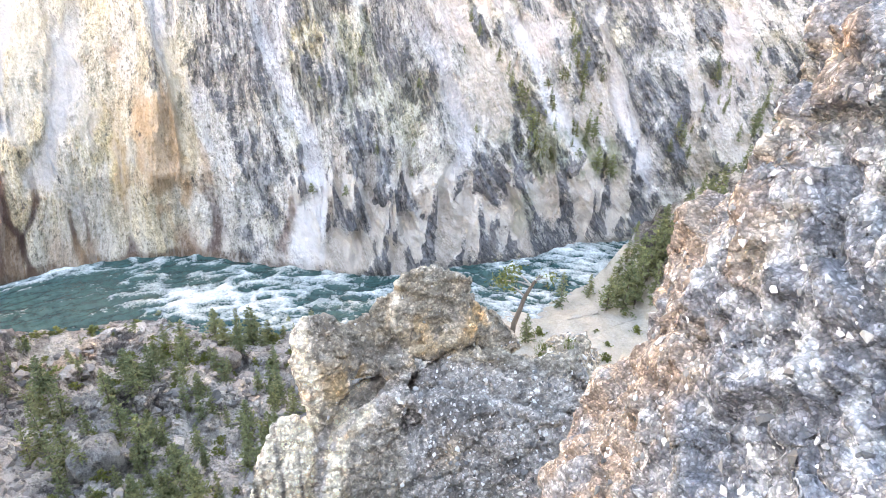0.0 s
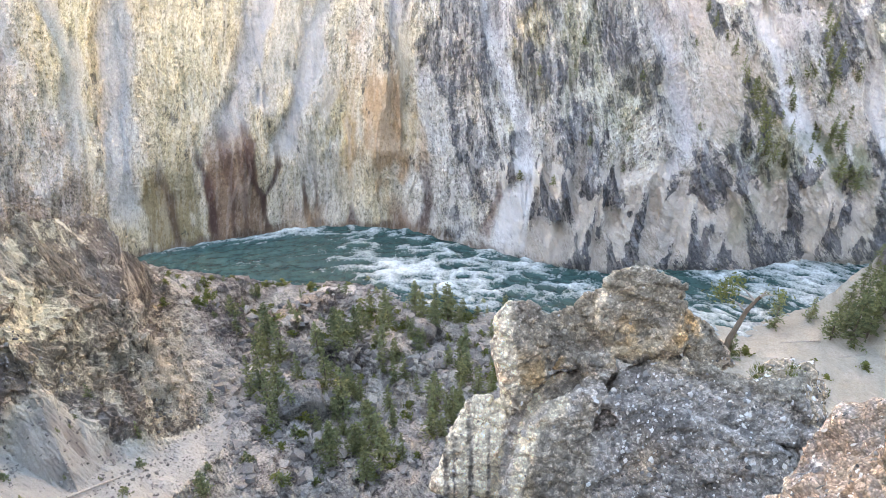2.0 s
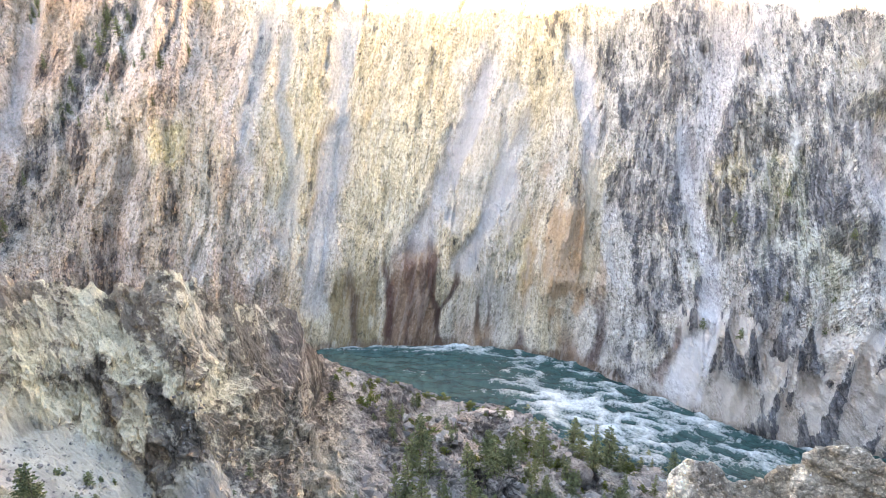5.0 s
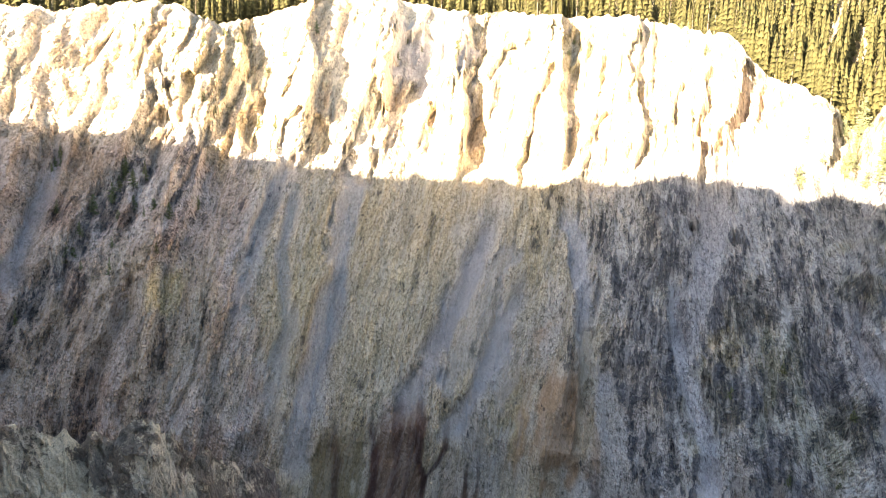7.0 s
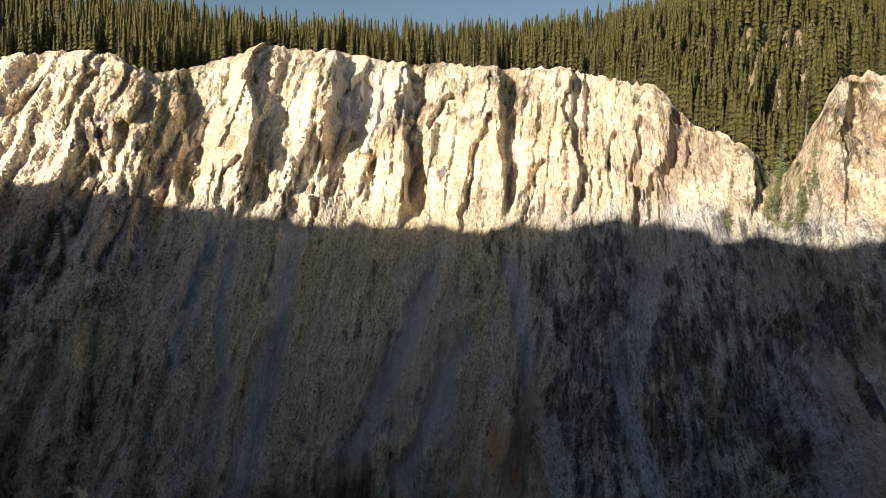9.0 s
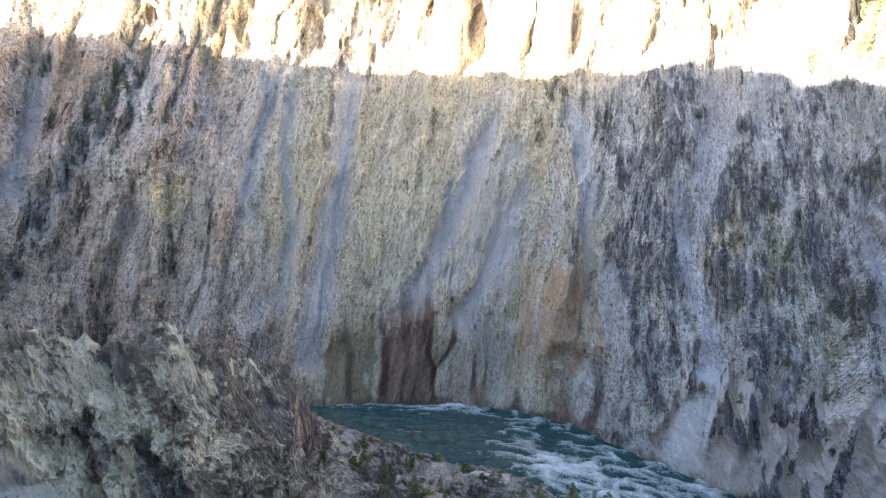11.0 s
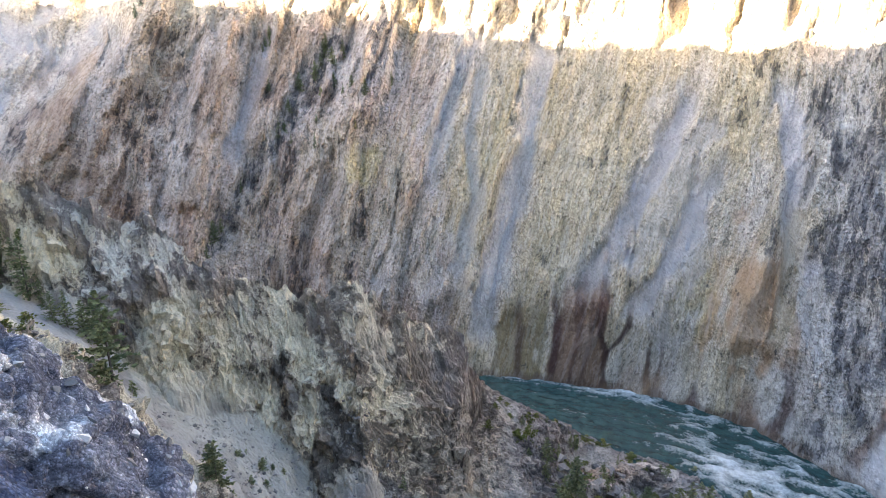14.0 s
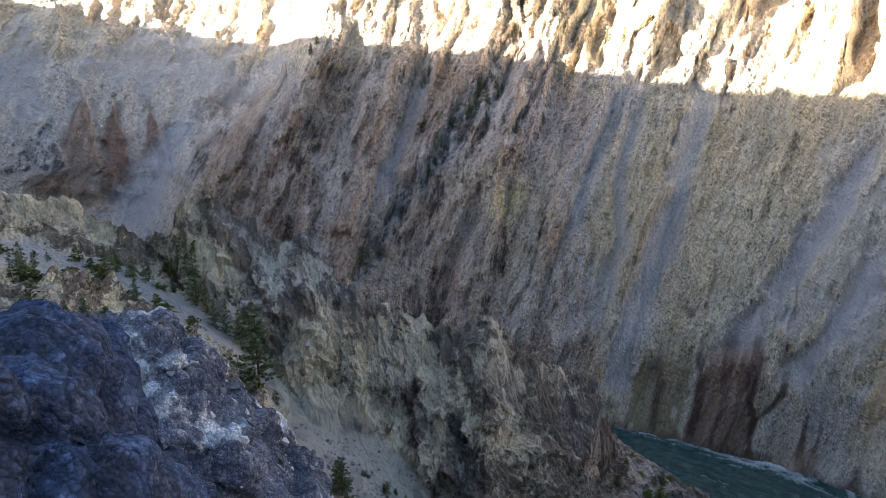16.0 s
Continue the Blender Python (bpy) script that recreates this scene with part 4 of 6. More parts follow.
def river():
    az = np.arange(-58, 122, 0.16)
    u = np.linspace(0, 1, 130)
    AZ, U = np.meshgrid(az, u)
    a, b = near_r(AZ) - 5, far_r(AZ) + 4
    R = a + (b - a) * U
    S = np.radians(AZ) * 160
    flow = fbm((S + 2.0 * U) / 7, R / 1.7, 0.3, 4, 141)
    swell = fbm(S / 16, R / 9, 0.8, 3, 145)
    chop = fbm(S / 1.8, R / 1.1, 1.3, 3, 151)
    rapid = np.exp(-((AZ - 21) / 8) ** 2) * 0.30 * np.exp(-((U - 0.45) / 0.3) ** 2) + np.exp(-((AZ - 8) / 8) ** 2) * 0.16 + np.exp(-((AZ + 12) / 8) ** 2) * 0.28 - 0.22 * smooth(27, 36, AZ) * (1 - smooth(0.55, 0.8, U))
    far_edge = 0.26 * np.exp(-((U - 0.84) / 0.08) ** 2) * smooth(14, 22, AZ)
    bend = 2.5 * fbm(S / 9, R / 7, 2.2, 3, 157)
    crest = fbm((S + 2 * bend) / 6, (R + bend) / 2.4, 0.6, 4, 161, ridged=True)
    mask = 0.20 + 0.50 * crest + 0.25 * flow + 0.25 * swell + 0.12 * chop + rapid + far_edge
    Z = 0.10 + 0.4 * flow + 0.5 * crest + 0.35 * swell + 0.28 * chop + 0.5 * np.clip(mask - 0.45, 0, 1)
    P = np.stack([-R * np.sin(np.radians(AZ)), R * np.cos(np.radians(AZ)), Z], -1)
    me = grid_mesh("river", P, None, mask)
    me.materials.append(MAT_WATER)
    tagged(new("river", me), "green river running fast with white rapids", "river", kind="structure")


river()


# ---- crags: hulls of blocks fused, then roughened ----
def block(bm, center, size, seed, turn=(0, 0, 0), count=26):
    rng = random.Random(seed)
    pts = []
    for i in range(count):
        v = Vector((rng.uniform(-1, 1), rng.uniform(-1, 1), rng.uniform(-1, 1)))
        v = v / max(abs(v.x), abs(v.y), abs(v.z), 1e-3)
        v = v * 0.55 + v.normalized() * 0.45
        pts.append(Vector((v.x * size[0], v.y * size[1], v.z * size[2])))
    rot = Euler([radians(a) for a in turn]).to_matrix()
    vs = [bm.verts.new(Vector(center) + rot @ p) for p in pts]
    res = bmesh.ops.convex_hull(bm, input=vs)
    bad = [g for g in res["geom_interior"] if isinstance(g, bmesh.types.BMVert)]
    bmesh.ops.delete(bm, geom=bad, context="VERTS")


def fuse(bm, voxel):
    me = bpy.data.meshes.new("blocks")
    bm.to_mesh(me)
    bm.free()
    ob = new("blocks", me)
    md = ob.modifiers.new("fuse", "REMESH")
    md.mode, md.voxel_size, md.adaptivity = "VOXEL", voxel, 0.0
    dg = bpy.context.evaluated_depsgraph_get()
    dg.update()
    ev = ob.evaluated_get(dg)
    got = ev.to_mesh()
    n = len(got.vertices)
    co = np.empty(n * 3)
    no = np.empty(n * 3)
    got.vertices.foreach_get("co", co)
    got.vertices.foreach_get("normal", no)
    got.calc_loop_triangles()
    tri = np.empty(len(got.loop_triangles) * 3, dtype=np.int32)
    got.loop_triangles.foreach_get("vertices", tri)
    ev.to_mesh_clear()
    bpy.data.objects.remove(ob)
    return co.reshape(-1, 3), no.reshape(-1, 3), tri.reshape(-1, 3)


def hull(bm, rim, back, seed, bulge=None):
    """A block from the outline of its front and the distance of its back, which is smaller and uneven."""
    rng = random.Random(seed)
    front = [polar(*q) for q in rim]
    mid = sum(front, Vector()) / len(front)
    pts = list(front)
    for az, r, z in rim:
        q = polar(az, back, z if bulge is None else 100 + (z - 100) * back / r - 0.1)
        c = polar(math.degrees(math.atan2(-mid.x, mid.y)), back, mid.z)
        if bulge is not None:
            c.z = 100 + (mid.z - 100) * back / 9.5 - 0.1
        pts.append(c + (q - c) * rng.uniform(0.6, 0.85) * 0.95)
    lo, hi = (0.1, 0.3) if bulge is None else (0.3 * bulge, bulge)
    eye = Vector((0, 0, mid.z))
    for q in front:
        pts.append(mid + (q - mid) * rng.uniform(0.35, 0.7) + (eye - mid).normalized() * rng.uniform(lo, hi) * min((q - mid).length, 0.9))
    vs = [bm.verts.new(q) for q in pts]
    res = bmesh.ops.convex_hull(bm, input=vs)
    bmesh.ops.delete(bm, geom=[v for v in vs if v.is_valid and not v.link_faces], context="VERTS")


def crag(name, blocks, voxel, amps, label, paint, cat="rock", facets=((0.55, 0.09), (0.2, 0.035)), crease=0.7, material=None):
    bm = bmesh.new()
    for i, b in enumerate(blocks):
        if isinstance(b[0], list):
            hull(bm, b[0], b[1], 100 + i * 7, *b[2:])
        else:
            block(bm, polar(*b[0]), b[1], 100 + i * 7, b[2] if len(b) > 2 else (0, 0, 0))
    co, no, tri = fuse(bm, voxel)
    x, y, z = co.T
    d = 0
    for size, amp in amps:
        d = d + amp * fbm(x / size, y / size, z / size, 4, 201, ridged=(size > 0.5))
    for size, amp in facets:
        f1, f2, cell = worley(x / size, y / size, z / size, 13)
        d = d + amp * cell - crease * amp * (1 - smooth(0.0, 0.16, f2 - f1))
    co = co + no * d[:, None]
    me = fast_mesh(name, co, tri, paint(co, no, d), np.ones(len(co)))
    me.materials.append(material or MAT_CRAG)
    ob = new(name, me)
    tagged(ob, label, cat)
    return ob, co, no


def mottled(co, base, warm, dark, pale):
    x, y, z = co.T
    C = np.empty((len(co), 3))
    C[:] = base
    t = fbm(x / 0.9, y / 0.9, z / 0.9, 4, 211)
    s = fbm(x / 0.22, y / 0.22, z / 0.22, 4, 221)
    f1, f2, cell = worley(x / 0.12, y / 0.12, z / 0.12, 15)
    C = blend(C, smooth(0.05, 0.4, t), warm, 0.75)
    C = blend(C, smooth(0.1, 0.4, -t), dark, 0.75)
    C = blend(C, smooth(0.2, 0.5, s), pale, 0.7)
    C = blend(C, smooth(0.55, 0.75, cell), pale, 0.7)
    C = blend(C, smooth(0.4, 0.9, -cell), dark, 0.6)
    return C, t, s


def pinnacle_paint(co, no, d):
    C, t, s = mottled(co, (0.37, 0.345, 0.315), (0.47, 0.39, 0.28), (0.19, 0.18, 0.17), (0.58, 0.55, 0.51))
    az = np.degrees(np.arctan2(-co[:, 0], co[:, 1]))
    x, y, z = co.T
    big = fbm(x / 1.3, y / 1.3, z / 1.3, 3, 231)
    fleck = fbm(x / 0.35, y / 0.35, z / 0.35, 4, 235)
    streaky = fbm(az / 0.5, z / 2.5, 0.7, 4, 237)
    # weathered crown: olive grey above, tan where faces broke away
    crown = smooth(92.0, 92.6, z)
    C = blend(C, crown * smooth(-0.1, 0.25, big + 0.3 * s), (0.29, 0.27, 0.235), 0.75)
    tan = np.exp(-((az - 9.5) / 4.0) ** 2 - ((z - 92.1) / 0.5) ** 2) + 0.9 * np.exp(-((az - 1.5) / 2.0) ** 2 - ((z - 92.85) / 0.3) ** 2) + 0.8 * np.exp(-((az + 9) / 1.8) ** 2 - ((z - 92.0) / 0.3) ** 2)
    C = blend(C, np.clip(tan, 0, 1) * smooth(-0.05, 0.2, fleck), (0.60, 0.44, 0.26), 0.8)
    C = blend(C, np.exp(-((az + 3.8) / 1.5) ** 2 - ((z - 93.0) / 0.3) ** 2) * smooth(-0.15, 0.15, fleck), (0.70, 0.47, 0.25), 0.9)
    # blue-grey rubble slope
    slope = (1 - smooth(2.0, 4.5, az + 2 * t)) * (1 - smooth(92.3, 92.6, z)) * smooth(90.0, 90.6, z)
    C = blend(C, slope, (0.355, 0.345, 0.35), 0.8)
    C = blend(C, slope * smooth(0.1, 0.3, fleck), (0.50, 0.49, 0.50), 0.7)
    C = blend(C, slope * smooth(0.08, 0.2, -fleck), (0.17, 0.165, 0.17), 0.75)
    C = blend(C, slope * smooth(0.2, 0.4, big - 0.3 * fleck), (0.56, 0.47, 0.35), 0.6)
    C = blend(C, (1 - slope) * smooth(0.12, 0.25, -fleck), (0.2, 0.18, 0.16), 0.6)
    # dusty cleft behind the ridge
    dust = np.exp(-((az - np.interp(z, [90.2, 91.05, 91.5, 91.9, 92.3], [13.6, 12.6, 10.2, 7.0, 3.5])) / 1.1) ** 2) * (1 - smooth(92.3, 92.6, z))
    C = blend(C, dust, (0.56, 0.545, 0.55), 0.85)
    # cream faces with side light painted in: down-river edge and along the ridge
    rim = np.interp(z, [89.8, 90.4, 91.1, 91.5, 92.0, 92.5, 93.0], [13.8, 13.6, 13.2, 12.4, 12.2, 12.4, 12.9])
    lit_edge = smooth(-0.3, 0.2, az - rim + 0.7 * fleck) * smooth(-0.2, 0.0, streaky + 0.5 * smooth(91.0, 91.4, z))
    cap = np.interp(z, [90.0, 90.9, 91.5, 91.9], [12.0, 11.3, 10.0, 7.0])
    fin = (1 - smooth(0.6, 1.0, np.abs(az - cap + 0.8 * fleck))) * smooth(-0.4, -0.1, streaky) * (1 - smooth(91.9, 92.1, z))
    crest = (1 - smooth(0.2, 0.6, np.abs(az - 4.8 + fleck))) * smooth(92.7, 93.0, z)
    C = blend(C, np.clip(lit_edge + fin + 0.7 * crest, 0, 1), (0.92, 0.84, 0.72), 1.0)
    C = blend(C, np.clip(lit_edge + fin, 0, 1) * smooth(0.2, 0.32, -streaky + 0.3 * fleck), (0.42, 0.35, 0.30), 0.85)
    C = blend(C, np.clip(lit_edge + fin, 0, 1) * smooth(0.3, 0.5, fleck), (0.72, 0.52, 0.34), 0.6)
    hollow = np.exp(-((az + 2.0 - (91.5 - z) * 3) / 1.5) ** 2 - ((z - 91.45) / 0.28) ** 2)
    C = blend(C, hollow, (0.48, 0.41, 0.34), 0.9)
    return np.clip(C * np.array((1.06, 1.0, 0.93)), 0.02, 0.95)


def outcrop_paint(co, no, d):
    C, t, s = mottled(co, (0.32, 0.315, 0.33), (0.42, 0.395, 0.375), (0.16, 0.16, 0.18), (0.72, 0.71, 0.71))
    az = np.degrees(np.arctan2(-co[:, 0], co[:, 1]))
    edge = np.interp(co[:, 2], [94, 95.2, 96.5, 97, 98.2, 99.2], [-12, -15, -21.5, -21, -25, -27.4])
    near_edge = (1 - smooth(0.3, 1.7, edge + np.interp(co[:, 2], [94, 95.5, 96.8], [6, 4.5, 2.2]) - az + 2.2 * t)) * (az > -50) * (az < 0)
    C = blend(C, near_edge * smooth(-0.3, 0.3, s + t), (0.46, 0.29, 0.18), 0.6)
    C = blend(C, near_edge * smooth(0.1, 0.4, s - t), (0.64, 0.55, 0.45), 0.7)
    return np.clip(C, 0.02, 0.8)


def shoulder_paint(co, no, d):
    C, t, s = mottled(co, (0.19, 0.195, 0.24), (0.24, 0.215, 0.20), (0.10, 0.10, 0.13), (0.33, 0.33, 0.36))
    snow = smooth(0.16, 0.3, fbm(co[:, 0] / 0.6, co[:, 1] / 0.6, co[:, 2] / 0.35, 4, 241)) * smooth(95.3, 96.3, co[:, 2])
    C = blend(C, snow, (0.78, 0.77, 0.78), 0.9)
    return np.clip(C, 0.02, 0.82)


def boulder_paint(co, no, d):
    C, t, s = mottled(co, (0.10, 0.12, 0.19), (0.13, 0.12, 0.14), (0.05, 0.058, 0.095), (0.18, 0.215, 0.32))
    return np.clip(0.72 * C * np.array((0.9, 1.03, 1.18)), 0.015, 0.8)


def stone_mesh(seed):
    rng = random.Random(seed)
    bm = bmesh.new()
    vs = [bm.verts.new(Vector((rng.gauss(0, 1), rng.gauss(0, 1), rng.gauss(0, 0.7))).normalized() * rng.uniform(0.75, 1.1)) for i in range(11)]
    bmesh.ops.convex_hull(bm, input=vs)
    bmesh.ops.triangulate(bm, faces=bm.faces)
    bmesh.ops.delete(bm, geom=[v for v in bm.verts if not v.link_faces], context="VERTS")
    me = bpy.data.meshes.new("stone")
    bm.to_mesh(me)
    bm.free()
    me.materials.append(MAT_STONE)
    return me


def stone_material():
    m, nt, b = base_material("pale_stone", 0.8)
    geo = nt.nodes.new("ShaderNodeNewGeometry")
    info = nt.nodes.new("ShaderNodeObjectInfo")
    add = nt.nodes.new("ShaderNodeMath")
    add.operation = "ADD"
    nt.links.new(geo.outputs["Random Per Island"], add.inputs[0])
    nt.links.new(info.outputs["Random"], add.inputs[1])
    fr = nt.nodes.new("ShaderNodeMath")
    fr.operation = "FRACT"
    nt.links.new(add.outputs[0], fr.inputs[0])
    c = ramp(nt, fr.outputs[0], [(0.0, (0.14, 0.135, 0.135)), (0.3, (0.27, 0.26, 0.255)), (0.55, (0.45, 0.42, 0.39)), (0.6, (0.70, 0.68, 0.66)), (1.0, (0.80, 0.79, 0.78))])
    n = noise_node(nt, 40.0, 5, 0.65)
    c = mix(nt, 0.6, c, ramp(nt, n.outputs["Fac"], [(0.3, (0.55,) * 3), (0.7, (1.15,) * 3)]), "MULTIPLY")
    nt.links.new(c, b.inputs["Base Color"])
    return m


MAT_STONE = stone_material()
STONES = [stone_mesh(301 + i) for i in range(6)]


def chips(ob, co, no, count, singles, lo, hi, seed, where=None):
    """Loose and embedded stones on a crag: the larger ones as parts, the rest as one part."""
    rng = np.random.default_rng(seed)
    facing = (-(co - np.array((0, 0.3, 100.0))) * no).sum(1) > 0
    ok = facing & (no[:, 2] > -0.25)
    if where is not None:
        ok &= where(co)
    pool = np.nonzero(ok)[0]
    pick = rng.choice(pool, count + singles, replace=False) if len(pool) > count + singles else pool
    sizes = np.sort(lo * (hi / lo) ** (rng.random(len(pick)) ** 1.7))[::-1]
    Vs, Fs, off = [], [], 0
    for i, (v, r) in enumerate(zip(pick, sizes)):
        me = STONES[i % 6]
        q = Vector(no[v]).to_track_quat("Z", "Y").to_matrix() @ Euler((rng.uniform(-0.5, 0.5), rng.uniform(-0.5, 0.5), rng.uniform(0, 6.28))).to_matrix()
        at = co[v] + no[v] * r * 0.12
        sc = (r * rng.uniform(0.8, 1.5), r * rng.uniform(0.7, 1.1), r * rng.uniform(0.45, 0.8))
        if i < singles:
            st = new("stone", me)
            st.matrix_basis = Matrix.LocRotScale(Vector(at), q.to_quaternion(), Vector(sc))
            st.parent = ob
            continue
        base = np.empty(len(me.vertices) * 3)
        me.vertices.foreach_get("co", base)
        base = base.reshape(-1, 3) * np.array(sc)
        tri = np.array([p.vertices[:] for p in me.polygons])
        Vs.append(base @ np.array(q).T + at)
        Fs.append(tri + off)
        off += len(base)
    me = fast_mesh("stone_chips", np.concatenate(Vs), np.concatenate(Fs))
    me.polygons.foreach_set("use_smooth", np.zeros(len(me.polygons), dtype=bool))
    me.materials.append(MAT_STONE)
    st = new("stone_chips", me)
    st.parent = ob
    tagged(st, "small pale and grey stone chips", kind="stuff")


PINNACLE = [
    ([(5.2, 10.10, 93.42), (3.4, 10.20, 93.71), (1.0, 10.20, 93.91), (-2.7, 10.20, 93.68), (-3.7, 10.10, 93.18), (-3.2, 9.75, 92.76), (1.0, 9.60, 92.51), (3.4, 9.65, 92.53), (4.8, 9.90, 93.01)], 11.7, 0.12),
    ([(6.9, 10.20, 92.86), (5.8, 10.25, 93.22), (4.8, 10.20, 93.36), (3.7, 10.00, 92.75), (3.9, 9.90, 92.39), (6.4, 10.10, 92.40)], 11.2, 0.10),
    ([(14.7, 9.60, 93.10), (13.4, 9.70, 93.37), (10.3, 9.75, 93.30), (9.7, 9.70, 93.02), (7.8, 9.50, 92.51), (8.9, 9.30, 92.06), (12.6, 9.05, 91.33), (13.4, 9.15, 91.56), (14.5, 9.40, 92.46)], 10.9, 0.15),
    ([(10.3, 10.00, 92.89), (7.2, 10.20, 92.89), (3.8, 10.10, 92.67), (3.6, 9.85, 92.24), (6.3, 9.60, 92.05), (8.7, 9.60, 92.05)], 11.2, 0.05),
    ([(6.0, 9.30, 92.56), (4.6, 9.35, 92.77), (2.9, 9.30, 92.73), (2.3, 9.20, 92.53), (2.9, 9.10, 92.26), (5.4, 9.10, 92.19)], 10.0, 0.20),
    ([(-3.4, 10.30, 93.26), (-4.8, 10.30, 93.05), (-7.2, 10.30, 92.74), (-8.2, 10.15, 92.42), (-6.5, 9.90, 92.33), (-4.2, 9.90, 92.48)], 11.2, 0.20),
    ([(1.6, 9.45, 92.22), (-2.2, 9.75, 92.55), (-8.1, 9.75, 92.58), (-13.0, 9.60, 92.59), (-14.9, 9.10, 92.15), (-8.4, 9.00, 91.90), (-0.7, 8.95, 91.76), (2.4, 9.10, 91.89)], 11.0, 0.06),
    ([(3.5, 8.95, 92.14), (1.0, 9.10, 92.19), (-2.4, 8.95, 91.97), (-10.5, 8.95, 92.15), (-15.1, 8.90, 92.10), (-17.9, 8.20, 91.22), (-7.4, 8.05, 90.73), (-5.8, 8.50, 91.66), (-0.8, 8.70, 91.76)], 10.6, 0.10),
    ([(7.2, 8.60, 91.30), (2.2, 8.75, 91.65), (-2.2, 8.55, 91.49), (-5.5, 8.35, 91.41), (-6.7, 8.00, 90.76), (8.5, 8.10, 90.31)], 10.4, 0.10),
    ([(3.2, 9.05, 92.26), (6.0, 9.10, 92.09), (8.7, 8.95, 91.79), (10.8, 8.75, 91.49), (11.8, 8.50, 91.02), (12.9, 8.15, 90.28), (9.2, 8.10, 90.31), (5.3, 8.50, 91.14), (3.1, 8.85, 91.93)], 10.0, 0.10),
    ([(17.4, 9.25, 91.44), (15.4, 9.35, 91.56), (13.3, 9.20, 91.19), (13.1, 8.90, 90.73), (14.7, 8.50, 89.87), (21.8, 8.70, 89.87), (20.4, 8.80, 90.32)], 10.4, 0.12),
    ([(9.0, 9.75, 91.65), (5.4, 9.85, 91.83), (1.3, 9.80, 91.79), (-9.7, 9.90, 92.43), (-15.7, 9.50, 92.09), (-20.2, 8.70, 90.83), (21.3, 8.90, 89.59), (17.2, 9.40, 91.00)], 11.8, 0.00),
    ([(-9.6, 9.70, 92.28), (-13.2, 9.70, 92.61), (-14.4, 9.70, 92.50), (-17.5, 9.70, 91.20), (-18.9, 9.70, 90.13), (-16.0, 9.70, 88.96), (-10.5, 9.70, 90.13)], 11.2),
]
OUTCROP = [
    ([(-25.5, 4.07, 99.05), (-25.4, 4.04, 99.24), (-26.3, 3.96, 99.38), (-29.0, 3.79, 99.49), (-33.3, 3.50, 99.63), (-37.0, 3.50, 99.01), (-25.5, 4.12, 98.79)], 5.6),
    ([(-23.4, 4.07, 98.47), (-25.0, 3.99, 98.60), (-25.3, 3.92, 98.91), (-26.4, 3.84, 99.04), (-35.3, 3.30, 99.34), (-40.0, 3.30, 98.61), (-23.2, 4.13, 98.10)], 5.5),
    ([(-19.1, 4.17, 97.46), (-20.4, 4.10, 97.64), (-21.2, 4.05, 97.89), (-23.4, 3.93, 98.16), (-22.6, 3.94, 98.30), (-23.7, 3.85, 98.59), (-37.2, 3.10, 99.11), (-43.2, 3.10, 98.23), (-20.2, 4.15, 97.20)], 5.4),
    ([(-19.4, 3.90, 96.73), (-18.5, 3.90, 96.97), (-18.7, 3.90, 97.22), (-19.5, 3.87, 97.45), (-24.8, 3.61, 98.05), (-40.4, 2.80, 98.77), (-46.2, 2.80, 98.02), (-24.4, 3.80, 96.54)], 5.2),
    ([(-12.7, 3.60, 95.68), (-14.1, 3.60, 96.15), (-16.8, 3.60, 96.45), (-18.4, 3.60, 96.74), (-19.4, 3.60, 97.01), (-27.4, 3.31, 97.59), (-43.0, 2.50, 98.59), (-52.7, 2.50, 97.48), (-14.4, 3.60, 93.69)], 5.0),
    ([(-25.4, 2.10, 97.68), (-32.7, 2.10, 98.02), (-37.3, 2.10, 98.18), (-46.4, 2.10, 98.49), (-53.8, 2.10, 97.79), (-29.7, 2.10, 96.53)], 2.8),
]
BOULDER = [
    ([(102.0, 2.70, 99.19), (95.6, 2.70, 99.14), (92.7, 2.70, 99.11), (90.1, 2.70, 99.07), (87.6, 2.70, 99.01), (86.7, 2.70, 98.94), (85.7, 2.70, 98.81), (84.8, 2.70, 98.72), (84.2, 2.70, 98.56), (83.5, 2.70, 98.45), (81.3, 2.70, 98.23), (79.6, 2.70, 97.74), (105.1, 2.70, 98.28)], 3.7),
    ([(103.8, 2.50, 99.17), (98.2, 2.50, 99.07), (94.2, 2.50, 99.00), (96.1, 2.50, 98.59), (105.4, 2.50, 98.75)], 3.5),
]
SHOULDER = [
    ([(91.4, 6.60, 97.47), (88.1, 6.60, 97.53), (86.1, 6.60, 97.55), (84.5, 6.60, 97.43), (83.7, 6.60, 97.12), (84.5, 6.60, 96.75), (93.5, 6.60, 96.98)], 8.0),
    ([(89.1, 6.20, 97.38), (83.7, 6.20, 97.29), (82.9, 6.20, 97.11), (80.7, 6.20, 96.76), (79.3, 6.20, 96.51), (81.2, 6.20, 95.96), (92.3, 6.20, 96.26)], 7.8),
    ([(87.2, 5.80, 97.20), (80.7, 5.80, 96.97), (79.3, 5.80, 96.73), (77.9, 5.80, 96.47), (76.5, 5.80, 96.20), (75.0, 5.80, 95.91), (72.0, 5.80, 95.12), (95.2, 5.80, 95.77)], 7.6),
]
FOOT = [((2, 10.7, 85.0), (3.4, 2.0, 4.6)), ((6, 10.2, 80.0), (4.4, 3.0, 5.0))]
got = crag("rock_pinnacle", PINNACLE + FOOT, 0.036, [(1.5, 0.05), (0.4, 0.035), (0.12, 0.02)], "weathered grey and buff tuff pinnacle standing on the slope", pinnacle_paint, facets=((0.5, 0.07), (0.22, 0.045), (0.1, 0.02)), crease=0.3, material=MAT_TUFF)
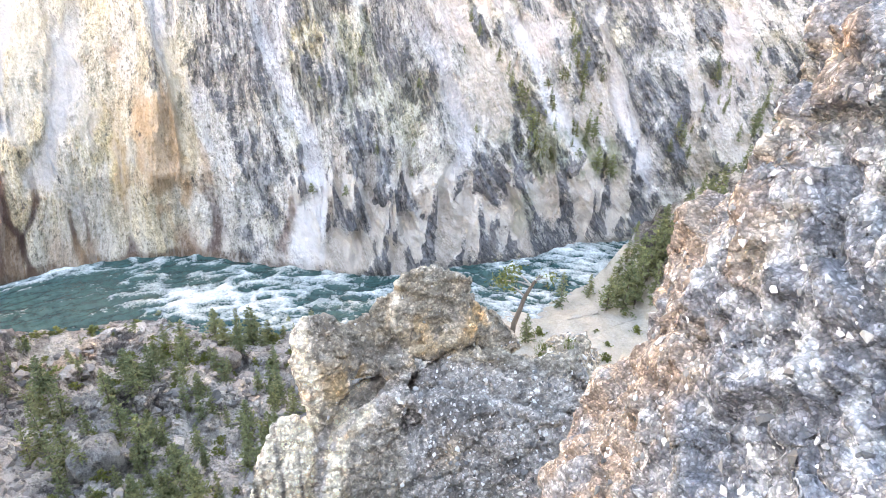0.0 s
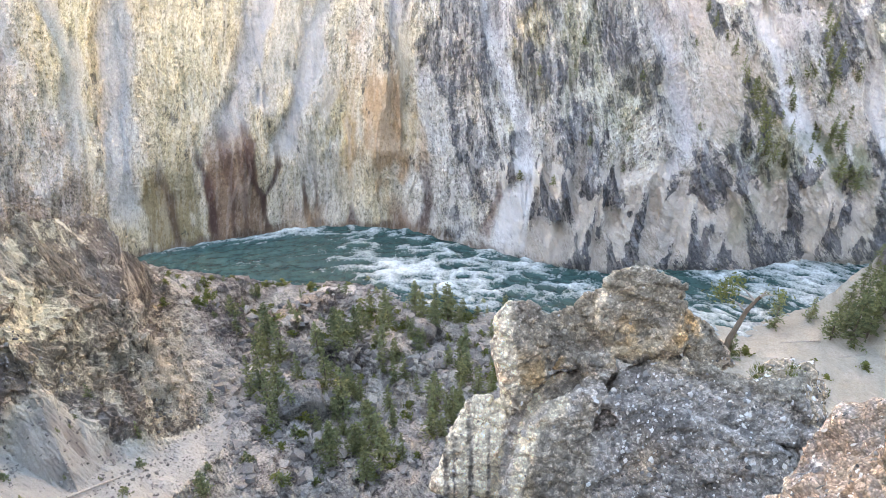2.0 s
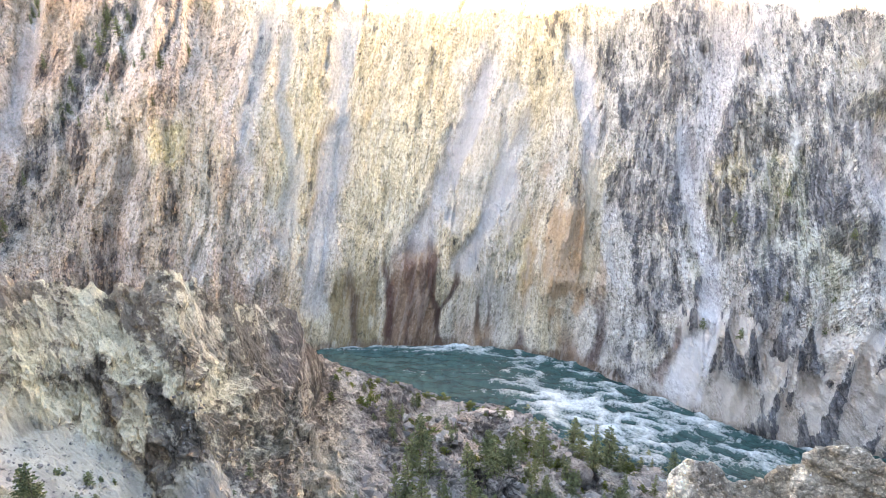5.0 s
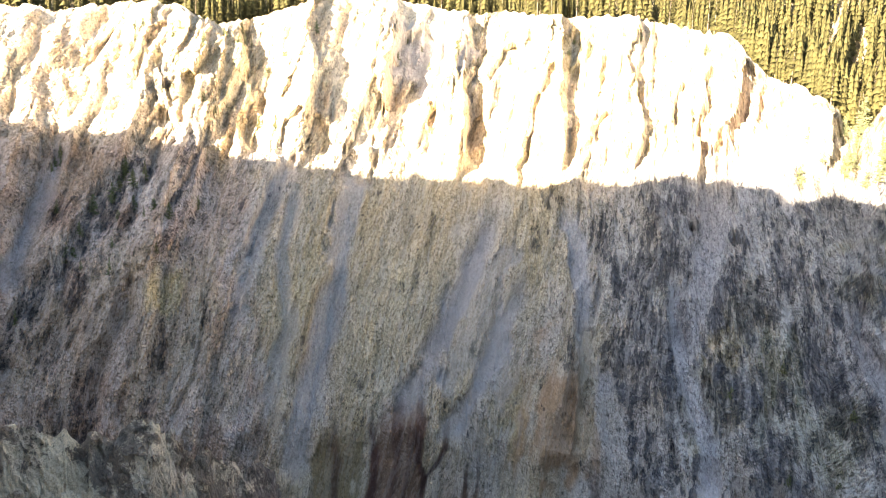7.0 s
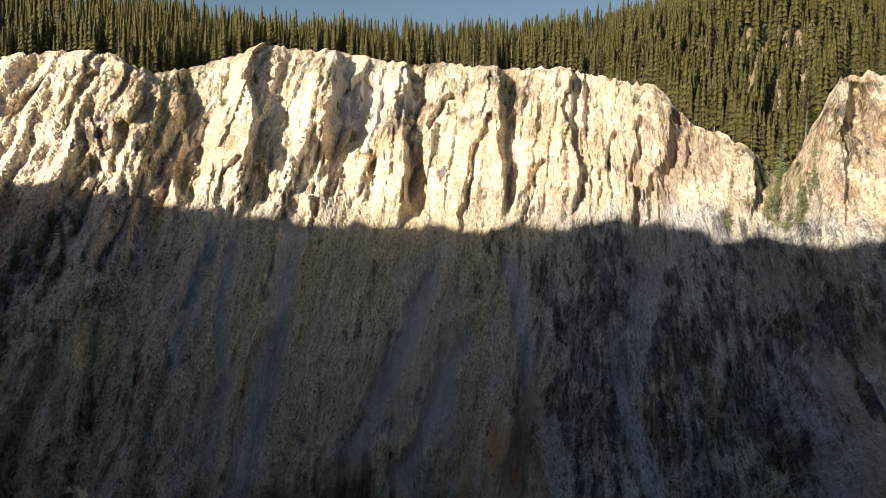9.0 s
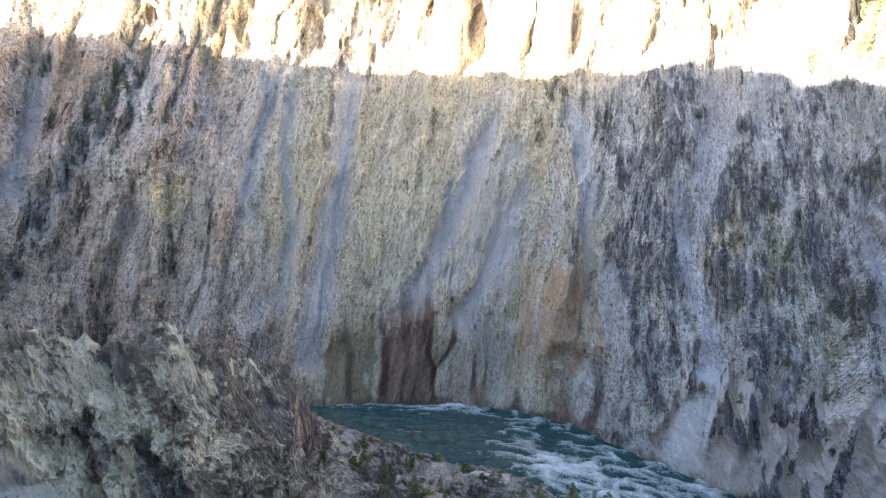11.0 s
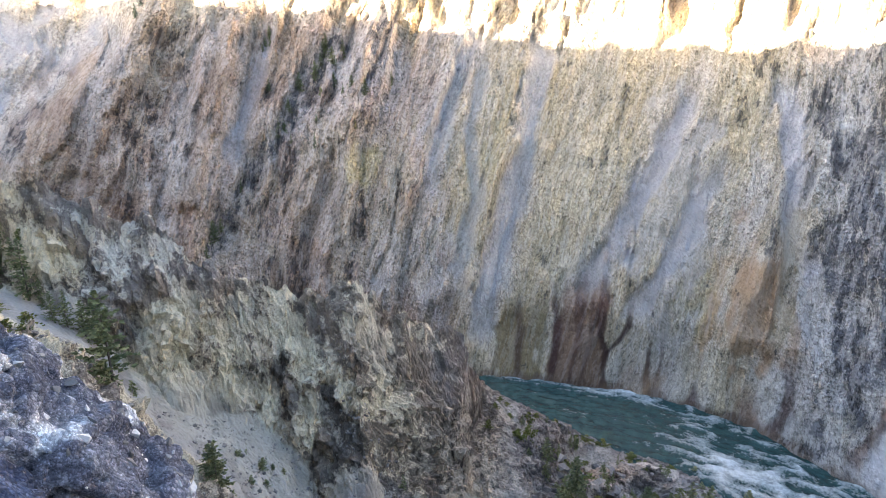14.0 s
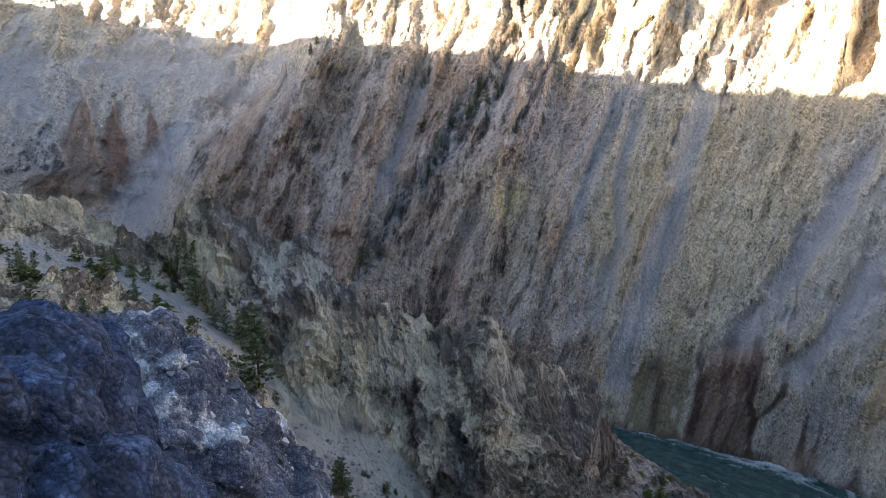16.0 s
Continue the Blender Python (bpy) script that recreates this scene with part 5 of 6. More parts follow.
chips(*got, 5200, 300, 0.016, 0.06, 1, lambda q: (np.degrees(np.arctan2(-q[:, 0], q[:, 1])) < 2.5 + 2 * np.sin(q[:, 2] * 5)) & (q[:, 2] < 92.5))
chips(*got, 1200, 20, 0.012, 0.04, 4)
got = crag("rock_outcrop", OUTCROP + [((-52, 3.9, 96.0), (1.5, 1.4, 2.8)), ((-36, 4.4, 93.0), (1.6, 1.3, 2.4))], 0.024, [(0.8, 0.15), (0.25, 0.06), (0.08, 0.02)], "steep outcrop of grey pebbly tuff with white chips beside the ledge", outcrop_paint, facets=((0.42, 0.11), (0.17, 0.05), (0.07, 0.02)), crease=0.2)
chips(*got, 9000, 300, 0.005, 0.034, 2)
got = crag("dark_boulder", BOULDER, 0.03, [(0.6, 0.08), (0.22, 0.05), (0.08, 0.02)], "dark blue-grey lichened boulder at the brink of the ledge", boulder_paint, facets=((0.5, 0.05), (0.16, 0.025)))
got = crag("chipped_shoulder", SHOULDER + [((92, 6.9, 92.0), (1.8, 1.5, 3.0))], 0.04, [(0.8, 0.12), (0.3, 0.06), (0.09, 0.03)], "blue-grey rock shoulder strewn with white stone chips", shoulder_paint)
chips(*got, 900, 100, 0.012, 0.08, 3)


# ---- conifers ----
def conifer_mesh(seed, height, width, dense, lower=0.15):
    """Needles as many small tufts along uneven branches, with gaps."""
    rng = random.Random(seed)
    V, F = [], []
    levels = int(dense)
    for i in range(levels):
        f = lower + (1 - lower) * (i + rng.random()) / levels
        zc = height * f
        reach = (width * (1 - f) ** 0.75 + 0.10) * rng.choice((0.35, 0.6, 0.85, 1.0, 1.2))
        a = rng.uniform(0, 2 * math.pi)
        n = max(1, int(round(reach / 0.38)))
        rise = rng.uniform(-0.35, 0.25)
        for k in range(n):
            out = reach * (k + 0.8) / n
            b = a + rng.uniform(-0.22, 0.22)
            size = rng.uniform(0.26, 0.5) * (0.7 + 0.03 * height)
            c = Vector((math.cos(b) * out, math.sin(b) * out, zc + rise * out + rng.uniform(-0.12, 0.12)))
            for q in range(3):
                d = Vector((math.cos(b) + rng.uniform(-0.9, 0.9), math.sin(b) + rng.uniform(-0.9, 0.9), rng.uniform(-0.4, 0.75))).normalized() * size
                e = d.cross(Vector((rng.uniform(-1, 1), rng.uniform(-1, 1), rng.uniform(-1, 1)))).normalized() * size * 0.42
                j = len(V)
                V += [c - d * 0.4 , c + e, c + d, c - e]
                F += [(j, j + 1, j + 2), (j, j + 2, j + 3)]
    return np.array([tuple(v) for v in V]), np.array(F)


def trunk_bm(height, radius, seed, bend=0.01):
    rng = random.Random(seed)
    bm = bmesh.new()
    rings = []
    for i in range(6):
        f = i / 5
        cx, cy = bend * height * math.sin(f * 3 + seed) , bend * height * math.cos(f * 2.3 + seed)
        rr_ = radius * (1 - 0.93 * f) * (1.35 if i == 0 else 1)
        rings.append([bm.verts.new((cx + rr_ * math.cos(k * math.pi / 3), cy + rr_ * math.sin(k * math.pi / 3), f * height - (0.4 if i == 0 else 0))) for k in range(6)])
    for a, b in zip(rings, rings[1:]):
        for k in range(6):
            bm.faces.new((a[k], a[(k + 1) % 6], b[(k + 1) % 6], b[k]))
    bm.faces.new(rings[-1])
    return bm


def conifer(name, seed, height, width, dense, label, lower=0.15, needles=None):
    root = new(name)
    tagged(root, label, "tree")
    part("trunk", trunk_bm(height * 0.97, height * 0.013 + 0.03, seed), MAT_BARK, root)
    V, F = conifer_mesh(seed, height, width, dense, lower)
    me = fast_mesh("crown", V, F)
    part_mesh("crown", me, needles or MAT_NEEDLE, root)
    return root


def place(az, r, dz=-0.15, spin=0.0, s=1.0):
    z = float(ground_z(np.array([float(az)]), np.array([float(r)]))[0]) + dz
    return Matrix.Translation(polar(az, r, z)) @ Matrix.Rotation(spin, 4, "Z") @ Matrix.Scale(s, 4)


BANK_PINES = [conifer("pine_tree", 11 + i, 10.0, w, d, "green conifer growing on the rocky bank", lo, MAT_PINE) for i, (w, d, lo) in enumerate([(2.1, 105, 0.08), (2.6, 110, 0.14), (1.7, 95, 0.05), (2.9, 130, 0.08)])]
BUSHES = [conifer("young_pine", 21 + i, 3.0, w, 60, "bushy young conifer on the scree", 0.02, MAT_PINE) for i, w in enumerate((1.0, 1.4))]
BENCH_TREES = [
    (95.8, 67.8, 6.3), (95.1, 70.2, 4.6), (93.7, 71.2, 4.0), (92.5, 78.5, 4.3), (91.1, 82.0, 3.0), (84.3, 113.5, 10.1),
    (85.4, 120.8, 6.4), (83.5, 112.5, 5.0), (80.3, 106.5, 8.0), (79.7, 89.2, 14.7), (81.0, 107.0, 6.0), (78.3, 97.0, 2.5),
    (73.0, 83.2, 6.6), (68.3, 94.2, 2.3), (75.1, 79.2, 1.4), (88.8, 119.0, 4.2), (90.0, 119.0, 4.2), (86.6, 101.0, 2.8),
    (83.0, 108.0, 5.0), (82.1, 107.5, 5.9),
]
GULLY_TREES = [
    (44.9, 101.0, 3.6), (48.1, 78.2, 6.4), (52.2, 92.5, 4.9), (55.0, 95.2, 5.8), (55.3, 82.0, 2.0), (58.1, 77.0, 2.6),
    (54.8, 78.2, 2.0), (42.9, 82.8, 2.9), (39.8, 78.0, 2.9), (72.5, 82.8, 8.2), (68.6, 94.2, 1.7), (70.3, 95.5, 1.3),
    (69.5, 90.2, 1.7), (68.2, 91.5, 1.4),
]
TALUS_TREES = [
    (39.0, 114.0, 9.3), (38.1, 100.2, 8.9), (35.8, 105.5, 7.6), (32.9, 112.2, 6.2), (30.5, 111.5, 9.4), (30.9, 100.0, 7.5),
    (28.5, 122.8, 6.3), (27.4, 127.5, 6.4), (25.6, 121.5, 9.7), (26.2, 114.0, 8.0), (28.8, 89.8, 9.0), (27.5, 79.8, 10.3),
    (32.0, 94.0, 9.0), (29.9, 76.8, 8.9), (22.7, 132.8, 8.5), (22.0, 127.2, 8.3), (20.6, 128.8, 10.1), (19.1, 129.8, 8.4),
    (17.5, 104.8, 9.2), (19.3, 106.2, 6.2), (24.3, 103.0, 7.6), (23.0, 99.0, 6.1), (21.0, 97.0, 7.7), (18.9, 87.8, 9.0),
    (21.5, 85.0, 7.4), (23.1, 115.2, 6.4), (33.6, 82.8, 9.1), (30.1, 85.0, 7.4), (39.2, 91.8, 8.9), (37.1, 94.2, 7.4),
    (40.8, 102.2, 10.4), (34.6, 89.5, 5.9),
]
SHORE_TREES = [
    (25.8, 125.5, 9.7), (29.1, 113.8, 9.5), (31.0, 113.8, 7.8), (32.9, 103.2, 10.7), (33.3, 111.2, 9.3), (31.5, 95.0, 12.0),
    (29.4, 98.2, 7.5), (27.9, 85.2, 9.0), (26.0, 91.2, 6.0), (37.2, 111.8, 9.3), (37.9, 121.0, 9.5), (39.5, 104.5, 11.9),
    (39.3, 95.8, 10.5), (19.3, 126.2, 11.6), (20.7, 121.5, 8.3), (18.1, 106.5, 9.3), (17.3, 115.2, 6.4), (21.2, 93.8, 7.6),
    (34.5, 127.5, 4.8), (33.4, 87.0, 5.9), (19.7, 87.0, 9.0),
]
SPUR_TREES = [
    (-12.1, 144.0, 10.4), (-14.7, 149.5, 7.0), (-16.6, 140.5, 10.1), (-9.1, 125.5, 8.2), (-18.2, 142.0, 13.6), (-19.1, 145.5, 15.4),
    (-19.7, 149.5, 15.1), (-20.4, 150.2, 14.9), (-21.2, 151.5, 13.0), (-21.9, 153.0, 12.9), (-22.7, 153.2, 11.2), (-23.3, 156.2, 9.5),
    (-24.0, 156.5, 9.4), (-24.2, 158.5, 7.8), (-20.6, 143.2, 11.7), (-18.8, 155.5, 10.2), (-18.1, 153.8, 10.4), (-22.0, 146.8, 11.3),
    (-17.5, 144.0, 6.8), (-17.9, 102.8, 4.6), (-19.3, 100.2, 4.6), (-20.2, 158.2, 9.9), (-21.9, 158.2, 9.7), (-23.2, 161.8, 8.0),
]
WALL_TREES = [
    (-1.6, 58.9), (-2.3, 56.0), (-3.4, 52.8), (-4.1, 49.9), (-5.0, 46.7), (-5.3, 44.0), (-6.1, 39.9), (-7.0, 37.0),
    (-7.4, 33.2), (-9.7, 56.9), (-10.1, 52.5), (-10.5, 48.5), (-11.1, 44.0), (-11.3, 39.8), (-11.3, 49.5), (-9.9, 45.8),
    (-10.4, 55.2), (-21.3, 43.1), (-21.7, 40.2), (-25.4, 31.4), (-25.8, 28.4), (-25.5, 35.8), (-25.2, 29.1), (-25.6, 39.0),
    (-19.6, 30.0), (-20.0, 27.1), (-20.7, 24.1), (-12.8, 29.0), (-12.2, 31.7), (-13.4, 21.9), (-14.1, 22.6), (-14.7, 20.3),
    (-8.6, 27.6), (-7.8, 28.4), (-9.2, 25.8), (60.9, 86.1), (60.4, 91.9), (61.3, 82.1), (62.7, 78.3), (59.9, 87.8),
    (63.6, 72.7), (64.6, 65.3), (67.9, 48.5), (70.4, 34.1), (71.2, 30.7), (69.9, 37.5), (73.7, 106.6), (74.2, 102.4),
    (55.2, 81.3),
]



SHRUBS = [conifer("shrub", 25 + i, 2.0, w, 60, "olive-green leafy shrub on the stony slope", 0.0, MAT_LEAF) for i, w in enumerate((1.2, 1.7))]


def shrubs(n, az0, az1, r0, r1, group, seed):
    rng = random.Random(seed)
    for i in range(n):
        ob = copy_thing(SHRUBS[i % 2], place(rng.uniform(az0, az1), rng.uniform(r0, r1), -0.2, rng.uniform(0, 6.28)))
        k = rng.uniform(0.5, 1.4)
        ob.scale = (k, k, k * rng.uniform(0.6, 1.1))
        tagged(ob, group=group)


shrubs(90, 11, 41, 78, 130, "shrubs on the talus", 51)
shrubs(45, 28, 47, 128, 152, "shrubs along the shore", 52)
shrubs(30, 84, 98, 96, 126, "shrubs on the bench", 53)
shrubs(14, -20, -9, 100, 140, "shrubs on the sandy bank", 54)
for ob, az, r in zip(SHRUBS, (18, 24), (102, 96)):
    ob.matrix_basis = place(az, r, -0.2)


def plant(rows, group, seed):
    rng = random.Random(seed)
    for az, r, h in rows:
        src, full = (BUSHES[rng.randrange(2)], 3.0) if h < 3.2 else (BANK_PINES[rng.randrange(4)], 10.0)
        ob = copy_thing(src, place(az, r, -0.25, rng.uniform(0, 6.28)))
        k = h / full
        w = k * rng.uniform(0.85, 1.2)
        ob.scale = (w, w, k)
        tagged(ob, group=group)


plant(BENCH_TREES, "pines on the bench", 1)
plant(GULLY_TREES, "young pines in the gully", 2)
plant(TALUS_TREES, "pines on the talus", 3)
plant(SHORE_TREES, "pines along the shore", 4)
plant(SPUR_TREES, "pines on the spur", 5)


def thicket(n, az0, az1, r0, r1, hmin, hmax, group, seed):
    rng = random.Random(seed)
    plant([(rng.uniform(az0, az1), rng.uniform(r0, r1), rng.uniform(hmin, hmax)) for i in range(n)], group, seed + 1)


thicket(95, 12, 41, 80, 130, 2.0, 7.5, "pines on the talus", 11)
thicket(40, 10, 45, 126, 148, 1.5, 4.0, "young pines along the shore", 13)
thicket(26, -26, -17, 146, 166, 4.0, 9.0, "pines on the spur", 15)
thicket(14, 84, 97, 100, 124, 1.5, 5.0, "pines on the bench", 17)
thicket(18, 55, 72, 80, 98, 0.7, 1.6, "young pines in the gully", 19)


def wall_spot(az, z):
    top = WALL_P
    k = int(np.argmin(np.abs(WALL_AZ - az)))
    col = top[:, k]
    return Vector(col[int(np.argmin(np.abs(col[:, 2] - z)))])


def plant_wall(rows, seed, hmin, hmax, group):
    rng = random.Random(seed)
    for az, z in rows:
        h = rng.uniform(hmin, hmax)
        src, full = (BUSHES[rng.randrange(2)], 3.0) if h < 3.2 else (BANK_PINES[rng.randrange(4)], 10.0)
        at = wall_spot(az, z)
        ob = copy_thing(src, Matrix.Translation(at + Vector((0, 0, -0.4))) @ Matrix.Rotation(rng.uniform(0, 6), 4, "Z"))
        k = h / full
        ob.scale = (k, k, k)
        tagged(ob, "dark conifer clinging to the canyon wall", group=group)


plant_wall(WALL_TREES, 31, 4.0, 8.0, "trees on the canyon wall")
rng_w = random.Random(33)
for n, az0, az1, z0, z1, lo, hi in [(26, -13, -6, 24, 46, 2.0, 5.0), (16, -27, -18, 26, 50, 3.0, 7.0), (30, 46, 60, 104, 146, 2.5, 6.0), (16, 2, 9, 96, 118, 5.0, 11.0), (24, 14, 40, 132, 146, 2.0, 5.0), (20, 56, 66, 60, 96, 3.0, 6.0), (10, -3, 14, 20, 60, 1.5, 3.0)]:
    plant_wall([(rng_w.uniform(az0, az1), rng_w.uniform(z0, z1)) for i in range(n)], int(az0 * 7 + 500), lo, hi, "trees on the canyon wall")
for ob, az, r in zip(BANK_PINES + BUSHES, (16, 22.5, 26.7, 31.3, 47, 53), (98, 110, 106, 118, 84, 88)):
    ob.matrix_basis = place(az, r, -0.25)
    ob.scale = (0.75, 0.75, 0.75)


def log(name, a, b, radius, label, material):
    a, b = Vector(a), Vector(b)
    d = b - a
    bm = bmesh.new()
    rings = []
    for i in range(7):
        f = i / 6
        c = a + d * f + Vector((0, 0, 0.25 * radius * math.sin(5 * f)))
        m = d.to_track_quat("Z", "Y").to_matrix()
        rings.append([bm.verts.new(c + m @ Vector((radius * (1 - 0.7 * f) * math.cos(k * 1.047), radius * (1 - 0.7 * f) * math.sin(k * 1.047), 0))) for k in range(6)])
    for p, q in zip(rings, rings[1:]):
        for k in range(6):
            bm.faces.new((p[k], p[(k + 1) % 6], q[(k + 1) % 6], q[k]))
    bm.faces.new(rings[0][::-1])
    bm.faces.new(rings[-1])
    for f in (0.35, 0.55, 0.8):
        c = a + d * f
        v = [bm.verts.new(c + Vector((0.02, 0, 0))), bm.verts.new(c - Vector((0.02, 0.03, 0))), bm.verts.new(c + Vector((0, 0.03, 0.04))), bm.verts.new(c + d.normalized().cross(Vector((0, 0.3, 1))) * radius * 6 * (1 if f != 0.55 else -1) + Vector((0, 0, radius * 3)))]
        for t in ((0, 1, 3), (1, 2, 3), (2, 0, 3)):
            bm.faces.new([v[k] for k in t])
    me = bpy.data.meshes.new(name)
    bm.to_mesh(me)
    bm.free()
    me.materials.append(material)
    tagged(new(name, me), label, "log")


def on_ground(az, r, dz=0.15):
    return polar(az, r, float(ground_z(np.array([float(az)]), np.array([float(r)]))[0]) + dz)


log("fallen_log", on_ground(27.9, 116, 0.5), on_ground(24.7, 113, 0.5), 0.28, "bleached fallen tree trunk on the talus", MAT_DEAD)
log("fallen_log", on_ground(60.4, 82.5, 0.3), on_ground(53.7, 87, 0.3), 0.22, "weathered grey log across the gravel gully", MAT_DEAD)
log("fallen_log", on_ground(-16, 139, 0.3), on_ground(-13, 136, 0.3), 0.2, "thin dead trunk lying on the sandy bank", MAT_DEAD)
log("fallen_log", on_ground(-19.5, 139, 0.3), on_ground(-17.5, 134, 0.3), 0.2, "thin dead trunk lying on the sandy bank", MAT_DEAD)
log("dead_branch", polar(4.2, 9.25, 91.15), polar(-0.6, 9.35, 91.5), 0.022, "bare grey branch lying on the pinnacle's stony slope", MAT_DEAD)


def spire_mesh(seed, height, width):
    """A slim conifer seen from far off: ragged tiers of drooping points round the stem."""
    rng = random.Random(seed)
    V, F = [], []
    tiers = 8
    for i in range(tiers):
        f = 0.16 + 0.84 * i / tiers
        reach = width * (1 - f) ** 0.7 * rng.uniform(0.7, 1.15) + 0.1
        z0, z1 = height * f, height * (f + 0.84 / tiers * 1.5)
        j = len(V)
        V.append((rng.uniform(-0.1, 0.1), rng.uniform(-0.1, 0.1), min(z1, height)))
        n = 6
        a0 = rng.uniform(0, 6.28)
        for k in range(2 * n):
            a = a0 + k * math.pi / n
            q = reach * (rng.uniform(0.75, 1.3) if k % 2 else rng.uniform(0.3, 0.5))
            V.append((q * math.cos(a), q * math.sin(a), z0 + (rng.uniform(-0.35, 0.1) if k % 2 else 0.3)))
        F += [(j, j + 1 + k, j + 1 + (k + 1) % (2 * n)) for k in range(2 * n)]
    j = len(V)
    V += [(0.16, 0, 0), (-0.08, 0.14, 0), (-0.08, -0.14, 0), (0, 0, height * 0.5)]
    F += [(j, j + 1, j + 3), (j + 1, j + 2, j + 3), (j + 2, j, j + 3)]
    return np.array(V), np.array(F)


def forest():
    """The wood behind the rim: the front row as trees of their own, the rest as one mass."""
    rng = random.Random(77)
    kinds = [conifer("rim_pine", 31 + i, h, w, d + 30, "tall sunlit conifer at the canyon rim", 0.22) for i, (h, w, d) in enumerate([(15, 1.7, 46), (13, 1.5, 42), (17, 1.9, 50)])]
    low = [spire_mesh(61 + i, h, w) for i, (h, w) in enumerate([(15, 1.7), (13, 1.5), (17, 1.8), (11, 1.5), (14, 1.4)])]
    raz, rr0, rz = RIM_LINE
    Vs, Fs, off, made = [], [], 0, 0
    for i in range(7500):
        az = rng.uniform(-22, 78) if i % 5 else rng.uniform(-1, 16)
        dd = 3 + 300 * rng.random() ** 2.0
        r = float(np.interp(az, raz, rr0)) + dd
        tz = float(np.interp(az, raz, rz))
        z = tz - 0.4 + (float(plateau_z(np.array(az), np.array(dd))) - tz) * float(smooth(0, 60, np.array(dd)))
        if dd < 14 and made < 220:
            ob = copy_thing(kinds[made % 3], Matrix.Translation(polar(az, r, z - 0.5)) @ Matrix.Rotation(rng.uniform(0, 6), 4, "Z"))
            s = rng.uniform(0.6, 1.1)
            ob.scale = (s, s, s)
            tagged(ob, group="trees along the rim")
            made += 1
            continue
        V, F = low[i % 5]
        s, a = rng.choice((0.45, 0.6, 0.75, 0.85, 0.95, 1.05, 1.15)), rng.uniform(0, 6.28)
        rot = np.array([[math.cos(a), -math.sin(a), 0], [math.sin(a), math.cos(a), 0], [0, 0, 1]])
        Vs.append(V * s @ rot.T + np.array(polar(az, r, z - 0.5)))
        Fs.append(F + off)
        off += len(V)
    for k, ob in enumerate(kinds):
        az = 20 + 9 * k
        ob.matrix_basis = Matrix.Translation(polar(az, float(np.interp(az, raz, rr0)) + 6, float(np.interp(az, raz, rz)) - 0.5))
    me = fast_mesh("forest", np.concatenate(Vs), np.concatenate(Fs))
    me.materials.append(MAT_NEEDLE)
    tagged(new("forest", me), "dense sunlit conifer forest on the plateau", "forest", kind="stuff")


forest()


# ---- loose rocks on the near side ----
def rubble(name, n, az0, az1, r0, r1, lo, hi, seed, label, material, lift=0.1):
    rng = np.random.default_rng(seed)
    az, r = rng.uniform(az0, az1, n), rng.uniform(r0, r1, n)
    z = ground_z(az, r)
    keep = (z > 0.6) & (r < near_r(az) - 1)
    Vs, Fs, off = [], [], 0
    bases = []
    for me in STONES:
        v = np.empty(len(me.vertices) * 3)
        me.vertices.foreach_get("co", v)
        bases.append((v.reshape(-1, 3), np.array([p.vertices[:] for p in me.polygons])))
    for a, q, h in zip(az[keep], r[keep], z[keep]):
        v, f = bases[rng.integers(6)]
        k = lo * (hi / lo) ** (rng.random() ** 2.2)
        e = np.array(Euler((rng.uniform(-0.5, 0.5), rng.uniform(-0.5, 0.5), rng.uniform(0, 6.28))).to_matrix())
        Vs.append((v * k * np.array((rng.uniform(0.8, 1.4), 1, rng.uniform(0.6, 1.1)))) @ e.T + np.array(polar(a, q, h + lift * k)))
        Fs.append(f + off)
        off += len(v)
    me = fast_mesh(name, np.concatenate(Vs), np.concatenate(Fs))
    me.polygons.foreach_set("use_smooth", np.zeros(len(me.polygons), dtype=bool))
    me.materials.append(material)
    tagged(new(name, me), label, "rocks", kind="stuff")


def rubble_material():
    m, nt, b = base_material("grey_rubble", 0.9)
    geo = nt.nodes.new("ShaderNodeNewGeometry")
    c = ramp(nt, geo.outputs["Random Per Island"], [(0.0, (0.14, 0.13, 0.125)), (0.4, (0.25, 0.235, 0.225)), (0.75, (0.34, 0.315, 0.295)), (1.0, (0.44, 0.41, 0.38))])
    n = noise_node(nt, 4.0, 6, 0.7)
    c = mix(nt, 0.8, c, ramp(nt, n.outputs["Fac"], [(0.3, (0.5,) * 3), (0.7, (1.4,) * 3)]), "MULTIPLY")
    nt.links.new(c, b.inputs["Base Color"])
    bump(nt, b, n.outputs["Fac"], 0.8, 0.15)
    return m


MAT_RUBBLE = rubble_material()
rubble("talus_rubble", 5200, 4, 44, 76, 140, 0.15, 1.6, 401, "grey broken rock strewn over the talus", MAT_RUBBLE)
rubble("gully_gravel", 3000, 40, 74, 78, 100, 0.07, 0.4, 402, "pale gravel and stones in the dry gully", MAT_RUBBLE)
rubble("ridge_rubble", 1200, 46, 98, 84, 100, 0.1, 0.45, 403, "broken rock on the ridge's flank", MAT_RUBBLE)


def slab(name, az, r, z, size, turn, label, color):
    bm = bmesh.new()
    block(bm, polar(az, r, z), size, 900 + int(az * 10), turn, 40)
    co, no, tri = fuse(bm, 0.22)
    x, y, zz = co.T
    co = co + no * (0.35 * fbm(x / 3, y / 3, zz / 3, 3, 301) + 0.12 * fbm(x / 0.8, y / 0.8, zz / 0.8, 3, 303))[:, None]
    C = np.empty((len(co), 3))
    C[:] = color
    C *= (1 + 0.15 * fbm(x / 2, y / 2, zz / 2, 3, 305))[:, None]
    C = np.concatenate([C, np.full((len(co), 1), 0.36)], -1)
    me = fast_mesh(name, co, tri, C, np.full(len(co), 0.8))
    me.materials.append(MAT_BANK)
    tagged(new(name, me), label, "rock")


